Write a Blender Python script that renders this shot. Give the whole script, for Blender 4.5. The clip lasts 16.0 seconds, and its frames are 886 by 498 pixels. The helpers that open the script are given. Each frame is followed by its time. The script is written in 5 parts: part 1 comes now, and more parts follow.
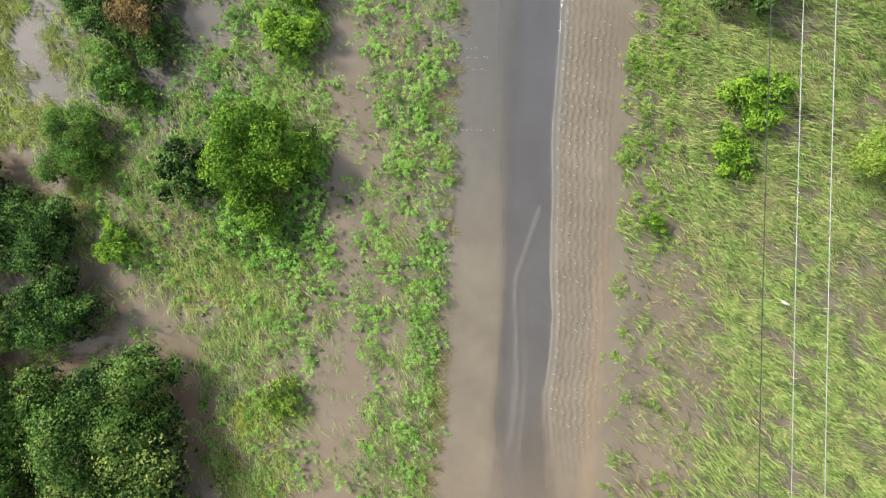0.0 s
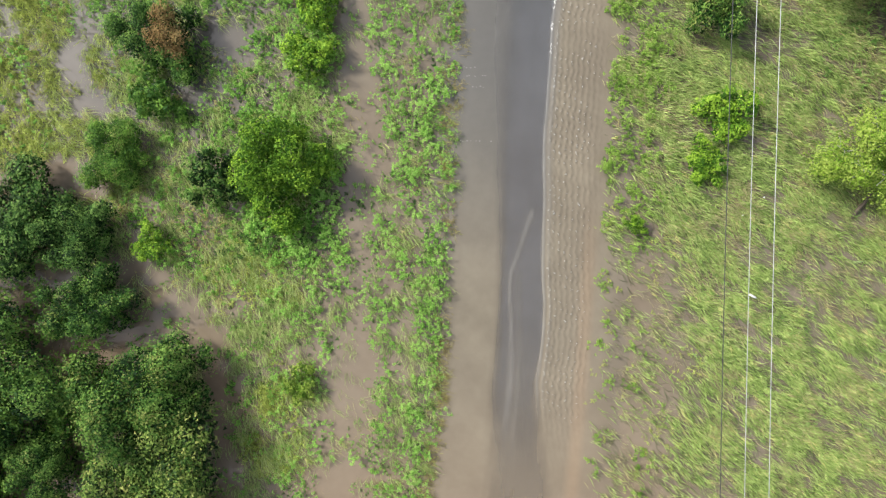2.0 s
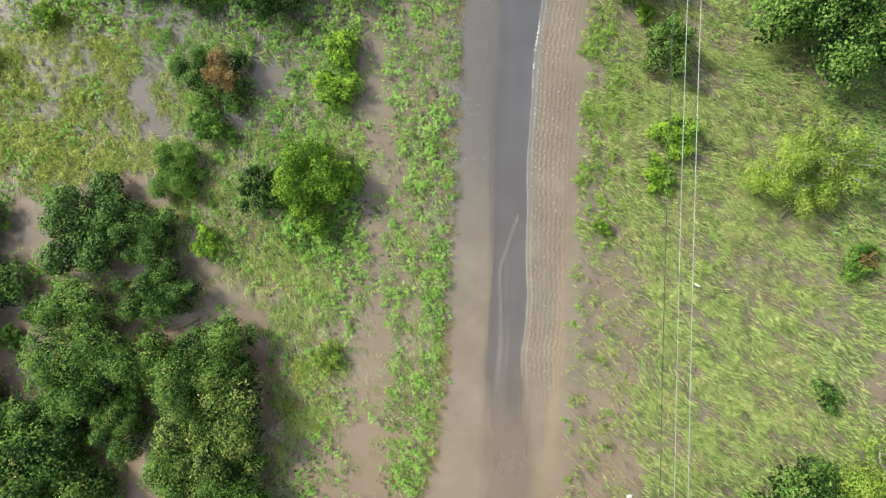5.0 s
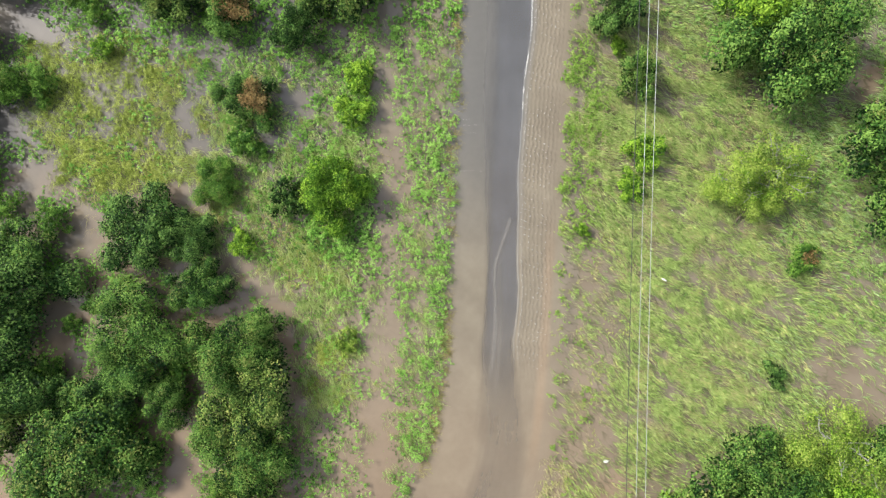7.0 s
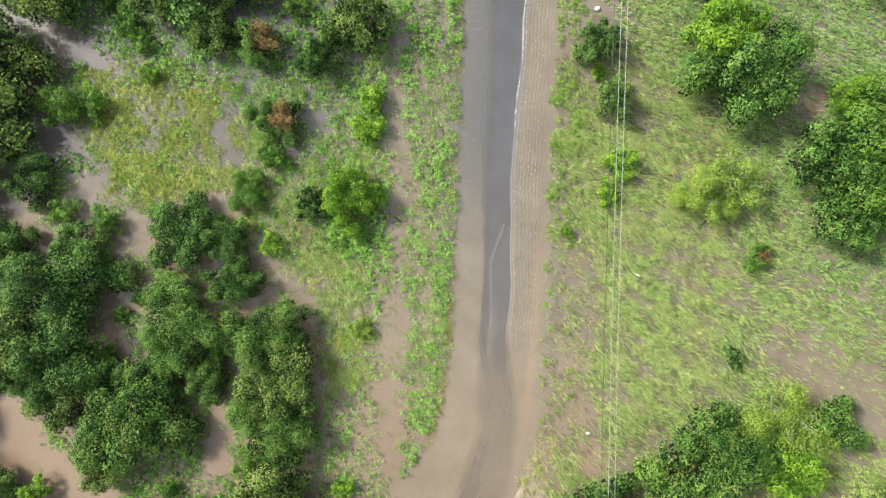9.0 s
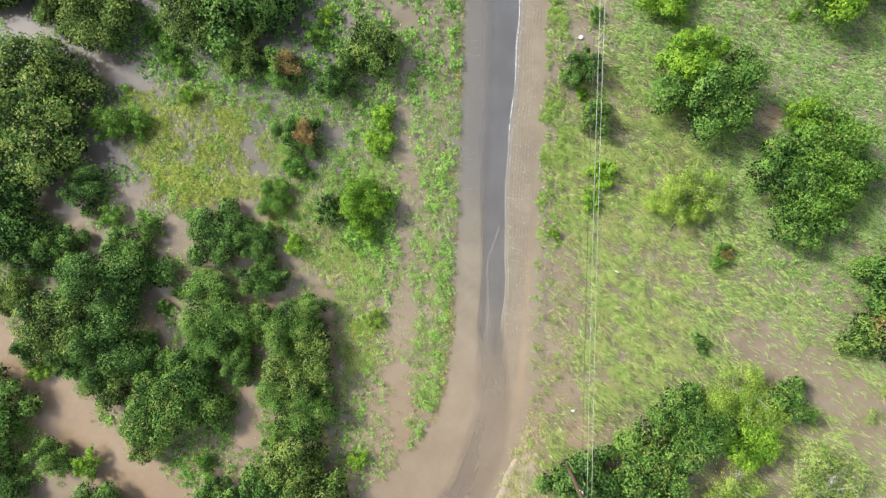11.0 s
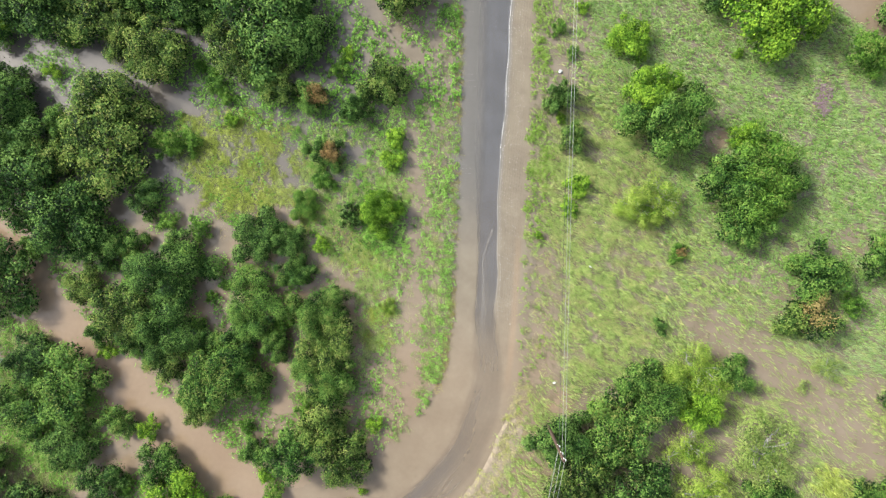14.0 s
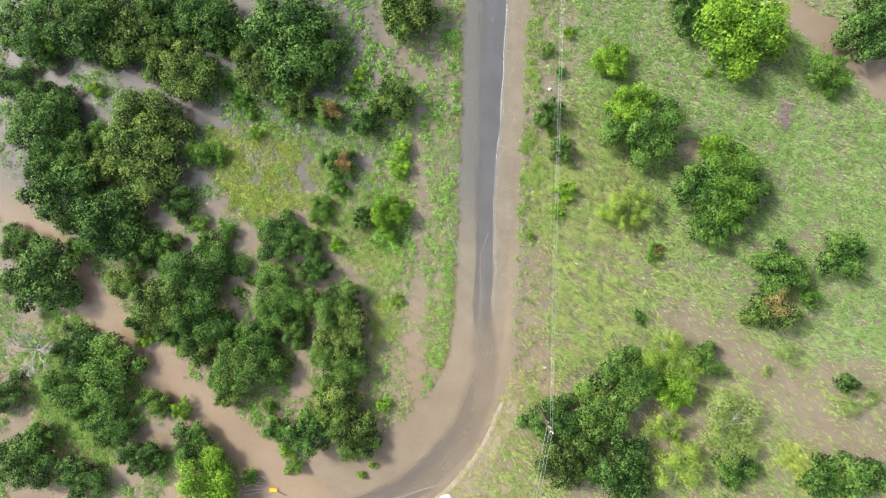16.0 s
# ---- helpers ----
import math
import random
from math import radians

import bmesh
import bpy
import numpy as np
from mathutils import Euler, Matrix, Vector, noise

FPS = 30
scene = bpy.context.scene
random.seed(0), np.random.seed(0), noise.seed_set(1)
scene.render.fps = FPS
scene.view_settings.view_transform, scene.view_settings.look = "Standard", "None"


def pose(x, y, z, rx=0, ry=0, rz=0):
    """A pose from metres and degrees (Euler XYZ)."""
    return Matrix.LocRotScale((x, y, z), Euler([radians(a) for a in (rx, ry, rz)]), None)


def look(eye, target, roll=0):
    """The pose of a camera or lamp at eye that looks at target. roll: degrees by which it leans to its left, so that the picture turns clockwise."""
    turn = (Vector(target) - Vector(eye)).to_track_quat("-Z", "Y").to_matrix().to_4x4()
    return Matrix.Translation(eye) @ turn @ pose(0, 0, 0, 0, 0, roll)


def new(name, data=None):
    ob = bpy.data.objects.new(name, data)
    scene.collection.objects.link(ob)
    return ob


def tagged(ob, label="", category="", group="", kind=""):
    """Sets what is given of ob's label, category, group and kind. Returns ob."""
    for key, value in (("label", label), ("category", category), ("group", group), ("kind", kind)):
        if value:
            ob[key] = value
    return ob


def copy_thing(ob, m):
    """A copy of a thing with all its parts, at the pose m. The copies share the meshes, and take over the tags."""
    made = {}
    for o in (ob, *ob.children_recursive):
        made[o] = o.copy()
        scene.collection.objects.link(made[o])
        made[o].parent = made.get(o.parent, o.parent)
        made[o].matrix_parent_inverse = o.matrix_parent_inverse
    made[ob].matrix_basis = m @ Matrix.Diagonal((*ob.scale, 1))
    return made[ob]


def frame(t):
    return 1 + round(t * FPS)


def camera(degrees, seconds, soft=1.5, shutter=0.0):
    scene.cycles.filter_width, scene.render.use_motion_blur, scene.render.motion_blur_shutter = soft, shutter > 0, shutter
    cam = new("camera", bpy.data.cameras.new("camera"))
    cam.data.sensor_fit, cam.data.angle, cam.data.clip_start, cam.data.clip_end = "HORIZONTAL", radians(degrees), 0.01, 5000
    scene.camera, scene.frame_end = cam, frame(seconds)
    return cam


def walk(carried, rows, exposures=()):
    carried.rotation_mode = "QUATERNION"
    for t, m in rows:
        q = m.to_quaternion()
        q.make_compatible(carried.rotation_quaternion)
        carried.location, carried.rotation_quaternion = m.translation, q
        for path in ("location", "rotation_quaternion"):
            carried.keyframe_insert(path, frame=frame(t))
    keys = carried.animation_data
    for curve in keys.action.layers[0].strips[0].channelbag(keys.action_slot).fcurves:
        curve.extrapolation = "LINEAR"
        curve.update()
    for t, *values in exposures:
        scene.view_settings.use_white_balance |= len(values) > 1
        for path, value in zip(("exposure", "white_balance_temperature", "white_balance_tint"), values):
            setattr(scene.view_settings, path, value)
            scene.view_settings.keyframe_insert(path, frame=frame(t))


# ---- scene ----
cam = camera(70.0, 16.0, soft=1.3)
# seconds, eye x, y, z, and the turn in degrees
PATH = [
    (0.0, 0.000, 0.000, 25.000, -0.486, 1.764, 1.052),
    (0.5, 0.009, -0.007, 25.633, -0.487, 1.770, 1.043),
    (1.0, 0.007, -0.013, 26.307, -0.488, 1.776, 1.033),
    (1.5, -0.000, -0.018, 27.040, -0.489, 1.782, 1.023),
    (2.0, -0.015, -0.022, 27.838, -0.491, 1.788, 1.013),
    (2.5, -0.015, -0.025, 28.686, -0.493, 1.795, 1.002),
    (3.0, 0.011, -0.036, 29.580, -0.495, 1.802, 0.992),
    (3.5, 0.041, -0.047, 30.551, -0.497, 1.810, 0.981),
    (4.0, 0.066, -0.056, 31.615, -0.500, 1.818, 0.970),
    (4.5, 0.082, -0.059, 32.774, -0.503, 1.826, 0.958),
    (5.0, 0.094, -0.057, 34.012, -0.507, 1.835, 0.947),
    (5.5, 0.104, -0.051, 35.317, -0.511, 1.845, 0.935),
    (6.0, 0.115, -0.041, 36.673, -0.516, 1.854, 0.923),
    (6.5, 0.129, -0.028, 38.067, -0.521, 1.865, 0.911),
    (7.0, 0.149, -0.013, 39.485, -0.527, 1.876, 0.898),
    (7.5, 0.163, 0.003, 40.921, -0.533, 1.887, 0.885),
    (8.0, 0.171, 0.018, 42.377, -0.540, 1.899, 0.871),
    (8.5, 0.178, 0.032, 43.856, -0.547, 1.912, 0.858),
    (9.0, 0.184, 0.042, 45.349, -0.555, 1.925, 0.844),
    (9.5, 0.191, 0.058, 46.866, -0.564, 1.939, 0.829),
    (10.0, 0.200, 0.077, 48.407, -0.574, 1.953, 0.815),
    (10.5, 0.213, 0.098, 49.974, -0.584, 1.968, 0.800),
    (11.0, 0.231, 0.119, 51.566, -0.595, 1.984, 0.784),
    (11.5, 0.255, 0.139, 53.186, -0.607, 2.000, 0.768),
    (12.0, 0.287, 0.156, 54.832, -0.620, 2.017, 0.752),
    (12.5, 0.328, 0.173, 56.512, -0.633, 2.035, 0.736),
    (13.0, 0.369, 0.191, 58.227, -0.648, 2.054, 0.718),
    (13.5, 0.412, 0.210, 59.975, -0.663, 2.073, 0.701),
    (14.0, 0.462, 0.227, 61.748, -0.679, 2.093, 0.683),
    (14.5, 0.511, 0.245, 63.545, -0.696, 2.114, 0.665),
    (15.0, 0.558, 0.264, 65.359, -0.714, 2.136, 0.646),
    (15.5, 0.596, 0.284, 67.186, -0.734, 2.159, 0.626),
    (16.0, 0.627, 0.311, 69.017, -0.754, 2.182, 0.607),
]
walk(cam, [(t, pose(x, y, z, rx, ry, rz)) for t, x, y, z, rx, ry, rz in PATH],
     exposures=[(0.0, 0.86), (4.0, 0.92), (9.0, 1.14), (16.0, 1.235)])

# ---- sky, sun, exposure ----
SUN_EL, SUN_AZ = 44.5, 298.0            # degrees; azimuth clockwise from +y
world = bpy.data.worlds.new("sky")
scene.world = world
world.use_nodes = True
wn = world.node_tree.nodes
sky = wn.new("ShaderNodeTexSky")
sky.sky_type, sky.sun_disc = "NISHITA", False
sky.sun_elevation, sky.sun_rotation = radians(SUN_EL), radians(SUN_AZ)
sky.air_density, sky.dust_density, sky.altitude = 1.0, 3.0, 100
haze = wn.new("ShaderNodeHueSaturation")          # a humid sky, whiter than the clear one
haze.inputs["Saturation"].default_value = 0.54
world.node_tree.links.new(sky.outputs[0], haze.inputs["Color"])
world.node_tree.links.new(haze.outputs[0], wn["Background"].inputs[0])
wn["Background"].inputs[1].default_value = 0.142
sun = new("sun", bpy.data.lights.new("sun", "SUN"))
sun.data.energy, sun.data.angle, sun.data.color = 3.0, radians(7.0), (1.0, 0.975, 0.89)
to_sun = Vector((math.sin(radians(SUN_AZ)) * math.cos(radians(SUN_EL)), math.cos(radians(SUN_AZ)) * math.cos(radians(SUN_EL)), math.sin(radians(SUN_EL))))
sun.matrix_basis = look(to_sun * 200, (0, 0, 0))

# ---- materials ----


def material(name):
    m = bpy.data.materials.new(name)
    m.use_nodes = True
    m.node_tree.nodes.clear()
    return m, m.node_tree.nodes, m.node_tree.links


def ramp(nodes, stops):
    r = nodes.new("ShaderNodeValToRGB")
    e = r.color_ramp.elements
    while len(e) < len(stops):
        e.new(0.5)
    for el, (p, c) in zip(e, stops):
        el.position, el.color = p, (*c, 1)
    return r


def noise_node(nodes, links, scale, detail=4.0, coords=None, rough=0.55):
    n = nodes.new("ShaderNodeTexNoise")
    n.inputs["Scale"].default_value, n.inputs["Detail"].default_value, n.inputs["Roughness"].default_value = scale, detail, rough
    if coords is not None:
        links.new(coords, n.inputs["Vector"])
    return n


def mix_rgb(nodes, links, fac, a, b, blend="MIX"):
    m = nodes.new("ShaderNodeMix")
    m.data_type, m.blend_type = "RGBA", blend
    for socket, v in ((m.inputs[0], fac), (m.inputs[6], a), (m.inputs[7], b)):
        if isinstance(v, (int, float)):
            socket.default_value = v
        elif isinstance(v, tuple):
            socket.default_value = (*v, 1)
        else:
            links.new(v, socket)
    return m.outputs[2]


def solid(name, c1, c2, scale=8.0, rough=0.7, metal=0.0, bump=0.3, dist=0.01, spec=0.4):
    """A plain surface with two scales of mottling and fine relief."""
    m, n, l = material(name)
    tc = n.new("ShaderNodeTexCoord").outputs["Object"]
    a, b = noise_node(n, l, scale, 5, tc), noise_node(n, l, scale * 9, 3, tc)
    r = ramp(n, [(0.3, c1), (0.7, c2)])
    l.new(a.outputs[0], r.inputs[0])
    col = mix_rgb(n, l, 0.25, r.outputs[0], b.outputs[0], "OVERLAY")
    p, o, bu = n.new("ShaderNodeBsdfPrincipled"), n.new("ShaderNodeOutputMaterial"), n.new("ShaderNodeBump")
    bu.inputs["Strength"].default_value, bu.inputs["Distance"].default_value = bump, dist
    l.new(b.outputs[0], bu.inputs["Height"])
    l.new(col, p.inputs["Base Color"])
    l.new(bu.outputs[0], p.inputs["Normal"])
    p.inputs["Roughness"].default_value, p.inputs["Metallic"].default_value, p.inputs["Specular IOR Level"].default_value = rough, metal, spec
    l.new(p.outputs[0], o.inputs[0])
    return m


def foliage(name, dark, mid, light, dry=None, patch=0.25, dry_share=0.15, through_light=0.28, scale=0.35, spray=0.55):
    """Leaves: each spray and each leaf its own tone, patches of tone over metres, some dry ones, light coming through."""
    m, n, l = material(name)
    g = n.new("ShaderNodeNewGeometry")
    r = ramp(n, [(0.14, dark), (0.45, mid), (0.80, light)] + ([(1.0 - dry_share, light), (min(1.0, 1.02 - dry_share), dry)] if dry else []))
    big = noise_node(n, l, scale, 3, g.outputs["Position"])
    mth = n.new("ShaderNodeMath")
    mth.operation = "MULTIPLY_ADD"
    l.new(big.outputs[0], mth.inputs[0])
    mth.inputs[1].default_value = patch * 2
    tone, own = n.new("ShaderNodeAttribute"), n.new("ShaderNodeMath")
    tone.attribute_name, own.operation = "tone", "MULTIPLY_ADD"
    l.new(g.outputs["Random Per Island"], own.inputs[0])
    own.inputs[1].default_value = 1.0 - spray
    scaled = n.new("ShaderNodeMath")
    scaled.operation, scaled.inputs[1].default_value = "MULTIPLY", spray
    l.new(tone.outputs["Fac"], scaled.inputs[0])
    l.new(scaled.outputs[0], own.inputs[2])
    add = n.new("ShaderNodeMath")
    add.operation = "SUBTRACT"
    l.new(own.outputs[0], add.inputs[0])
    shift = n.new("ShaderNodeMath")
    shift.operation = "MULTIPLY_ADD"
    l.new(n.new("ShaderNodeObjectInfo").outputs["Random"], shift.inputs[0])
    shift.inputs[1].default_value, shift.inputs[2].default_value = -0.22, patch + 0.09
    l.new(shift.outputs[0], add.inputs[1])
    l.new(add.outputs[0], mth.inputs[2])
    l.new(mth.outputs[0], r.inputs[0])
    p, t, mx, o = n.new("ShaderNodeBsdfPrincipled"), n.new("ShaderNodeBsdfTranslucent"), n.new("ShaderNodeMixShader"), n.new("ShaderNodeOutputMaterial")
    l.new(r.outputs[0], p.inputs["Base Color"])
    l.new(mix_rgb(n, l, 0.5, r.outputs[0], light), t.inputs[0])
    p.inputs["Roughness"].default_value, p.inputs["Specular IOR Level"].default_value = 0.6, 0.1
    mx.inputs[0].default_value = through_light
    l.new(p.outputs[0], mx.inputs[1])
    l.new(t.outputs[0], mx.inputs[2])
    l.new(mx.outputs[0], o.inputs[0])
    return m


def muddy_water(name, over_road):
    """Silty flood water: an opaque suspension under a smooth wet surface; thin over the road's crown."""
    m, n, l = material(name)
    g = n.new("ShaderNodeNewGeometry")
    pos = g.outputs["Position"]
    big, mid, fine = noise_node(n, l, 0.07, 3, pos), noise_node(n, l, 0.45, 4, pos), noise_node(n, l, 2.2, 5, pos)
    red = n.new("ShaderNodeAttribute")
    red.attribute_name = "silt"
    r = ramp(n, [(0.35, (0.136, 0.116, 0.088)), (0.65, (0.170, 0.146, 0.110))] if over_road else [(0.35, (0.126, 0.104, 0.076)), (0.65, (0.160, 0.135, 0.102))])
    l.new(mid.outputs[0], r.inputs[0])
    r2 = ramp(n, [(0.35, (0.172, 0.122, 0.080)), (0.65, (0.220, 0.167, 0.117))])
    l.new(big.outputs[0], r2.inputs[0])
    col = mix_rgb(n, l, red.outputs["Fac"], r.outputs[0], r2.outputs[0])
    # a greyer, darker water colour where this attribute is high
    still = n.new("ShaderNodeAttribute")
    still.attribute_name = "greyed"
    col = mix_rgb(n, l, still.outputs["Fac"], col, (0.118, 0.115, 0.109) if over_road else (0.086, 0.081, 0.075))
    col = mix_rgb(n, l, 0.10, col, fine.outputs[0], "OVERLAY")
    p, o = n.new("ShaderNodeBsdfPrincipled"), n.new("ShaderNodeOutputMaterial")
    l.new(col, p.inputs["Base Color"])
    p.inputs["Roughness"].default_value = 0.04
    p.inputs["IOR"].default_value, p.inputs["Specular IOR Level"].default_value = 1.33, (0.36 if over_road else 0.75)
    if over_road:
        air = n.new("ShaderNodeAttribute")
        air.attribute_name = "aerated"
        col = mix_rgb(n, l, air.outputs["Fac"], col, (0.36, 0.37, 0.38))
        verge, low = n.new("ShaderNodeAttribute"), ramp(n, [(0.35, (0.126, 0.104, 0.076)), (0.65, (0.160, 0.135, 0.102))])
        verge.attribute_name = "verge"
        l.new(mid.outputs[0], low.inputs[0])
        l.new(mix_rgb(n, l, verge.outputs["Fac"], col, mix_rgb(n, l, red.outputs["Fac"], low.outputs[0], r2.outputs[0])), p.inputs["Base Color"])
        for socket, a, b in (("Specular IOR Level", 0.39, 0.36),):
            calc = n.new("ShaderNodeMath")
            calc.operation = "MULTIPLY_ADD"
            calc.inputs[1].default_value, calc.inputs[2].default_value = a, b
            l.new(verge.outputs["Fac"], calc.inputs[0])
            l.new(calc.outputs[0], p.inputs[socket])
    bu = n.new("ShaderNodeBump")
    rip = noise_node(n, l, 5.0 if over_road else 3.0, 3, pos)
    l.new(rip.outputs[0], bu.inputs["Height"])
    bu.inputs["Strength"].default_value, bu.inputs["Distance"].default_value = (0.12 if over_road else 0.05), 0.03
    l.new(bu.outputs[0], p.inputs["Normal"])
    if over_road:
        murk, tr, gl, mx, sh = n.new("ShaderNodeAttribute"), n.new("ShaderNodeBsdfTransparent"), n.new("ShaderNodeBsdfGlossy"), n.new("ShaderNodeMixShader"), n.new("ShaderNodeMixShader")
        murk.attribute_name = "murk"
        tr.inputs[0].default_value = (0.735, 0.80, 0.93, 1)
        gl.inputs["Roughness"].default_value = 0.06
        sh.inputs[0].default_value = 0.055
        l.new(bu.outputs[0], gl.inputs["Normal"])
        l.new(tr.outputs[0], sh.inputs[1])
        l.new(gl.outputs[0], sh.inputs[2])
        l.new(murk.outputs["Fac"], mx.inputs[0])
        l.new(sh.outputs[0], mx.inputs[1])
        l.new(p.outputs[0], mx.inputs[2])
        l.new(mx.outputs[0], o.inputs[0])
    else:
        l.new(p.outputs[0], o.inputs[0])
    return m


WATER, ROAD_WATER = muddy_water("muddy_water", False), muddy_water("muddy_water_thin", True)
ASPHALT = solid("asphalt", (0.044, 0.060, 0.108), (0.064, 0.081, 0.139), 3.0, 0.75, bump=0.5)
EARTH = solid("earth", (0.10, 0.12, 0.035), (0.20, 0.19, 0.075), 0.3, 0.95)
MUD = solid("drying_mud", (0.16, 0.128, 0.09), (0.25, 0.205, 0.15), 2.0, 0.85, bump=0.6, dist=0.02)
BARK = solid("bark", (0.05, 0.038, 0.028), (0.11, 0.085, 0.06), 6.0, 0.9, bump=0.8)
DEADWOOD = solid("bleached_wood", (0.19, 0.185, 0.175), (0.31, 0.30, 0.28), 9.0, 0.85)
POLE_WOOD = solid("pole_wood", (0.055, 0.034, 0.026), (0.10, 0.062, 0.046), 5.0, 0.85, bump=0.6)
WIRE = solid("aluminium_wire", (0.30, 0.31, 0.30), (0.40, 0.41, 0.40), 20.0, 0.45, metal=0.3)
WIRE_DARK = solid("weathered_wire", (0.022, 0.024, 0.022), (0.045, 0.047, 0.045), 20.0, 0.6)
STEEL = solid("galvanised_steel", (0.45, 0.45, 0.45), (0.6, 0.6, 0.6), 20.0, 0.45, metal=0.7)
PORCELAIN = solid("white_porcelain", (0.75, 0.75, 0.73), (0.84, 0.84, 0.82), 20.0, 0.25)
PLASTIC = solid("white_plastic", (0.48, 0.48, 0.46), (0.64, 0.64, 0.63), 9.0, 0.5)
FOAM = solid("foam", (0.72, 0.70, 0.67), (0.88, 0.87, 0.85), 14.0, 0.8)
BUBBLES = solid("thin_bubbles", (0.24, 0.23, 0.21), (0.34, 0.33, 0.31), 14.0, 0.6)
ORANGE = solid("orange_paint", (0.72, 0.26, 0.01), (0.85, 0.34, 0.02), 7.0, 0.5)
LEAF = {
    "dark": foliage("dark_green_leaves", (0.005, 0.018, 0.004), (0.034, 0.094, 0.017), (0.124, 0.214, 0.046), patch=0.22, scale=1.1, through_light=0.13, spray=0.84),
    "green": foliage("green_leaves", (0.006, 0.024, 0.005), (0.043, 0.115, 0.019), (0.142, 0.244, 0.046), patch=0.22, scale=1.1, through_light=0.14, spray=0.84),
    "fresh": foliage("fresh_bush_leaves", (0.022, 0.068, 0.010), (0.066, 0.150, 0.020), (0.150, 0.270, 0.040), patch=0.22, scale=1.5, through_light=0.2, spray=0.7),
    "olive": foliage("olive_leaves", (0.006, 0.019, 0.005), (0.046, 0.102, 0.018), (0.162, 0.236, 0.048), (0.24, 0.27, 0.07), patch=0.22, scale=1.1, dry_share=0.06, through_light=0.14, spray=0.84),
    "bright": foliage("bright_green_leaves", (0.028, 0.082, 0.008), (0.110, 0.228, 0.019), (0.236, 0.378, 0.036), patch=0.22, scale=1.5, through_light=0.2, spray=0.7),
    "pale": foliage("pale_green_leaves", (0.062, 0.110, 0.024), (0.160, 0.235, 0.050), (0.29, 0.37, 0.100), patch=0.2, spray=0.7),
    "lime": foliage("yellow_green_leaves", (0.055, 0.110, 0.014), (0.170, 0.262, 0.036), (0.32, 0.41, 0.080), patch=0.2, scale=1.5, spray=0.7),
    "rust": foliage("rust_leaves", (0.15, 0.098, 0.04), (0.235, 0.155, 0.06), (0.30, 0.22, 0.09)),
    "amber": foliage("amber_leaves", (0.20, 0.15, 0.055), (0.29, 0.23, 0.085), (0.38, 0.32, 0.13)),
    "tip": foliage("yellowed_leaf_tips", (0.085, 0.125, 0.025), (0.155, 0.200, 0.045), (0.24, 0.28, 0.08)),
}
GRASS = foliage("bent_grass", (0.052, 0.096, 0.025), (0.200, 0.288, 0.075), (0.38, 0.480, 0.150), (0.44, 0.39, 0.16), patch=0.42, dry_share=0.17, scale=2.0)
GRASS_GREEN = foliage("green_grass", (0.060, 0.112, 0.030), (0.200, 0.280, 0.078), (0.37, 0.44, 0.160), (0.40, 0.36, 0.16), patch=0.38, dry_share=0.1, scale=0.9)
WEED = foliage("broad_weed_leaves", (0.026, 0.080, 0.012), (0.122, 0.288, 0.038), (0.300, 0.495, 0.110), patch=0.28, through_light=0.32, scale=1.8)
SUNKEN_GRASS = foliage("drowned_grass", (0.056, 0.060, 0.032), (0.120, 0.122, 0.070), (0.20, 0.195, 0.118), patch=0.25, scale=1.2)
# a darker weed green that carries the shade low among the plants
SHADE_GREEN_WEED = foliage("shade_green_weed_leaves", (0.016, 0.042, 0.010), (0.050, 0.110, 0.024), (0.110, 0.185, 0.050), patch=0.25, scale=1.8)
EAST_WEED = foliage("yellow_green_weed_leaves", (0.050, 0.115, 0.015), (0.165, 0.285, 0.042), (0.30, 0.44, 0.095), patch=0.28, through_light=0.32, scale=1.8)
YELLOW_WEED = foliage("yellowing_weeds", (0.080, 0.118, 0.020), (0.228, 0.285, 0.052), (0.42, 0.48, 0.120), (0.42, 0.37, 0.11), patch=0.3, dry_share=0.06)
FIELD_WEED = foliage("pale_field_weeds", (0.060, 0.125, 0.028), (0.150, 0.265, 0.062), (0.27, 0.40, 0.12), patch=0.25, scale=0.8)
FIELD_GRASS = foliage("fresh_field_grass", (0.062, 0.128, 0.040), (0.172, 0.280, 0.096), (0.31, 0.42, 0.175), (0.36, 0.37, 0.15), patch=0.40, dry_share=0.08, scale=1.2)
DRY_EDGE = foliage("dry_verge_grass", (0.16, 0.13, 0.05), (0.25, 0.21, 0.08), (0.33, 0.33, 0.10), patch=0.3)
BANK_GRASS = foliage("tan_bank_grass", (0.19, 0.16, 0.085), (0.31, 0.275, 0.145), (0.42, 0.40, 0.19), patch=0.3, scale=0.9)
PURPLE = foliage("purple_flower_heads", (0.16, 0.10, 0.12), (0.22, 0.15, 0.17), (0.28, 0.2, 0.22))

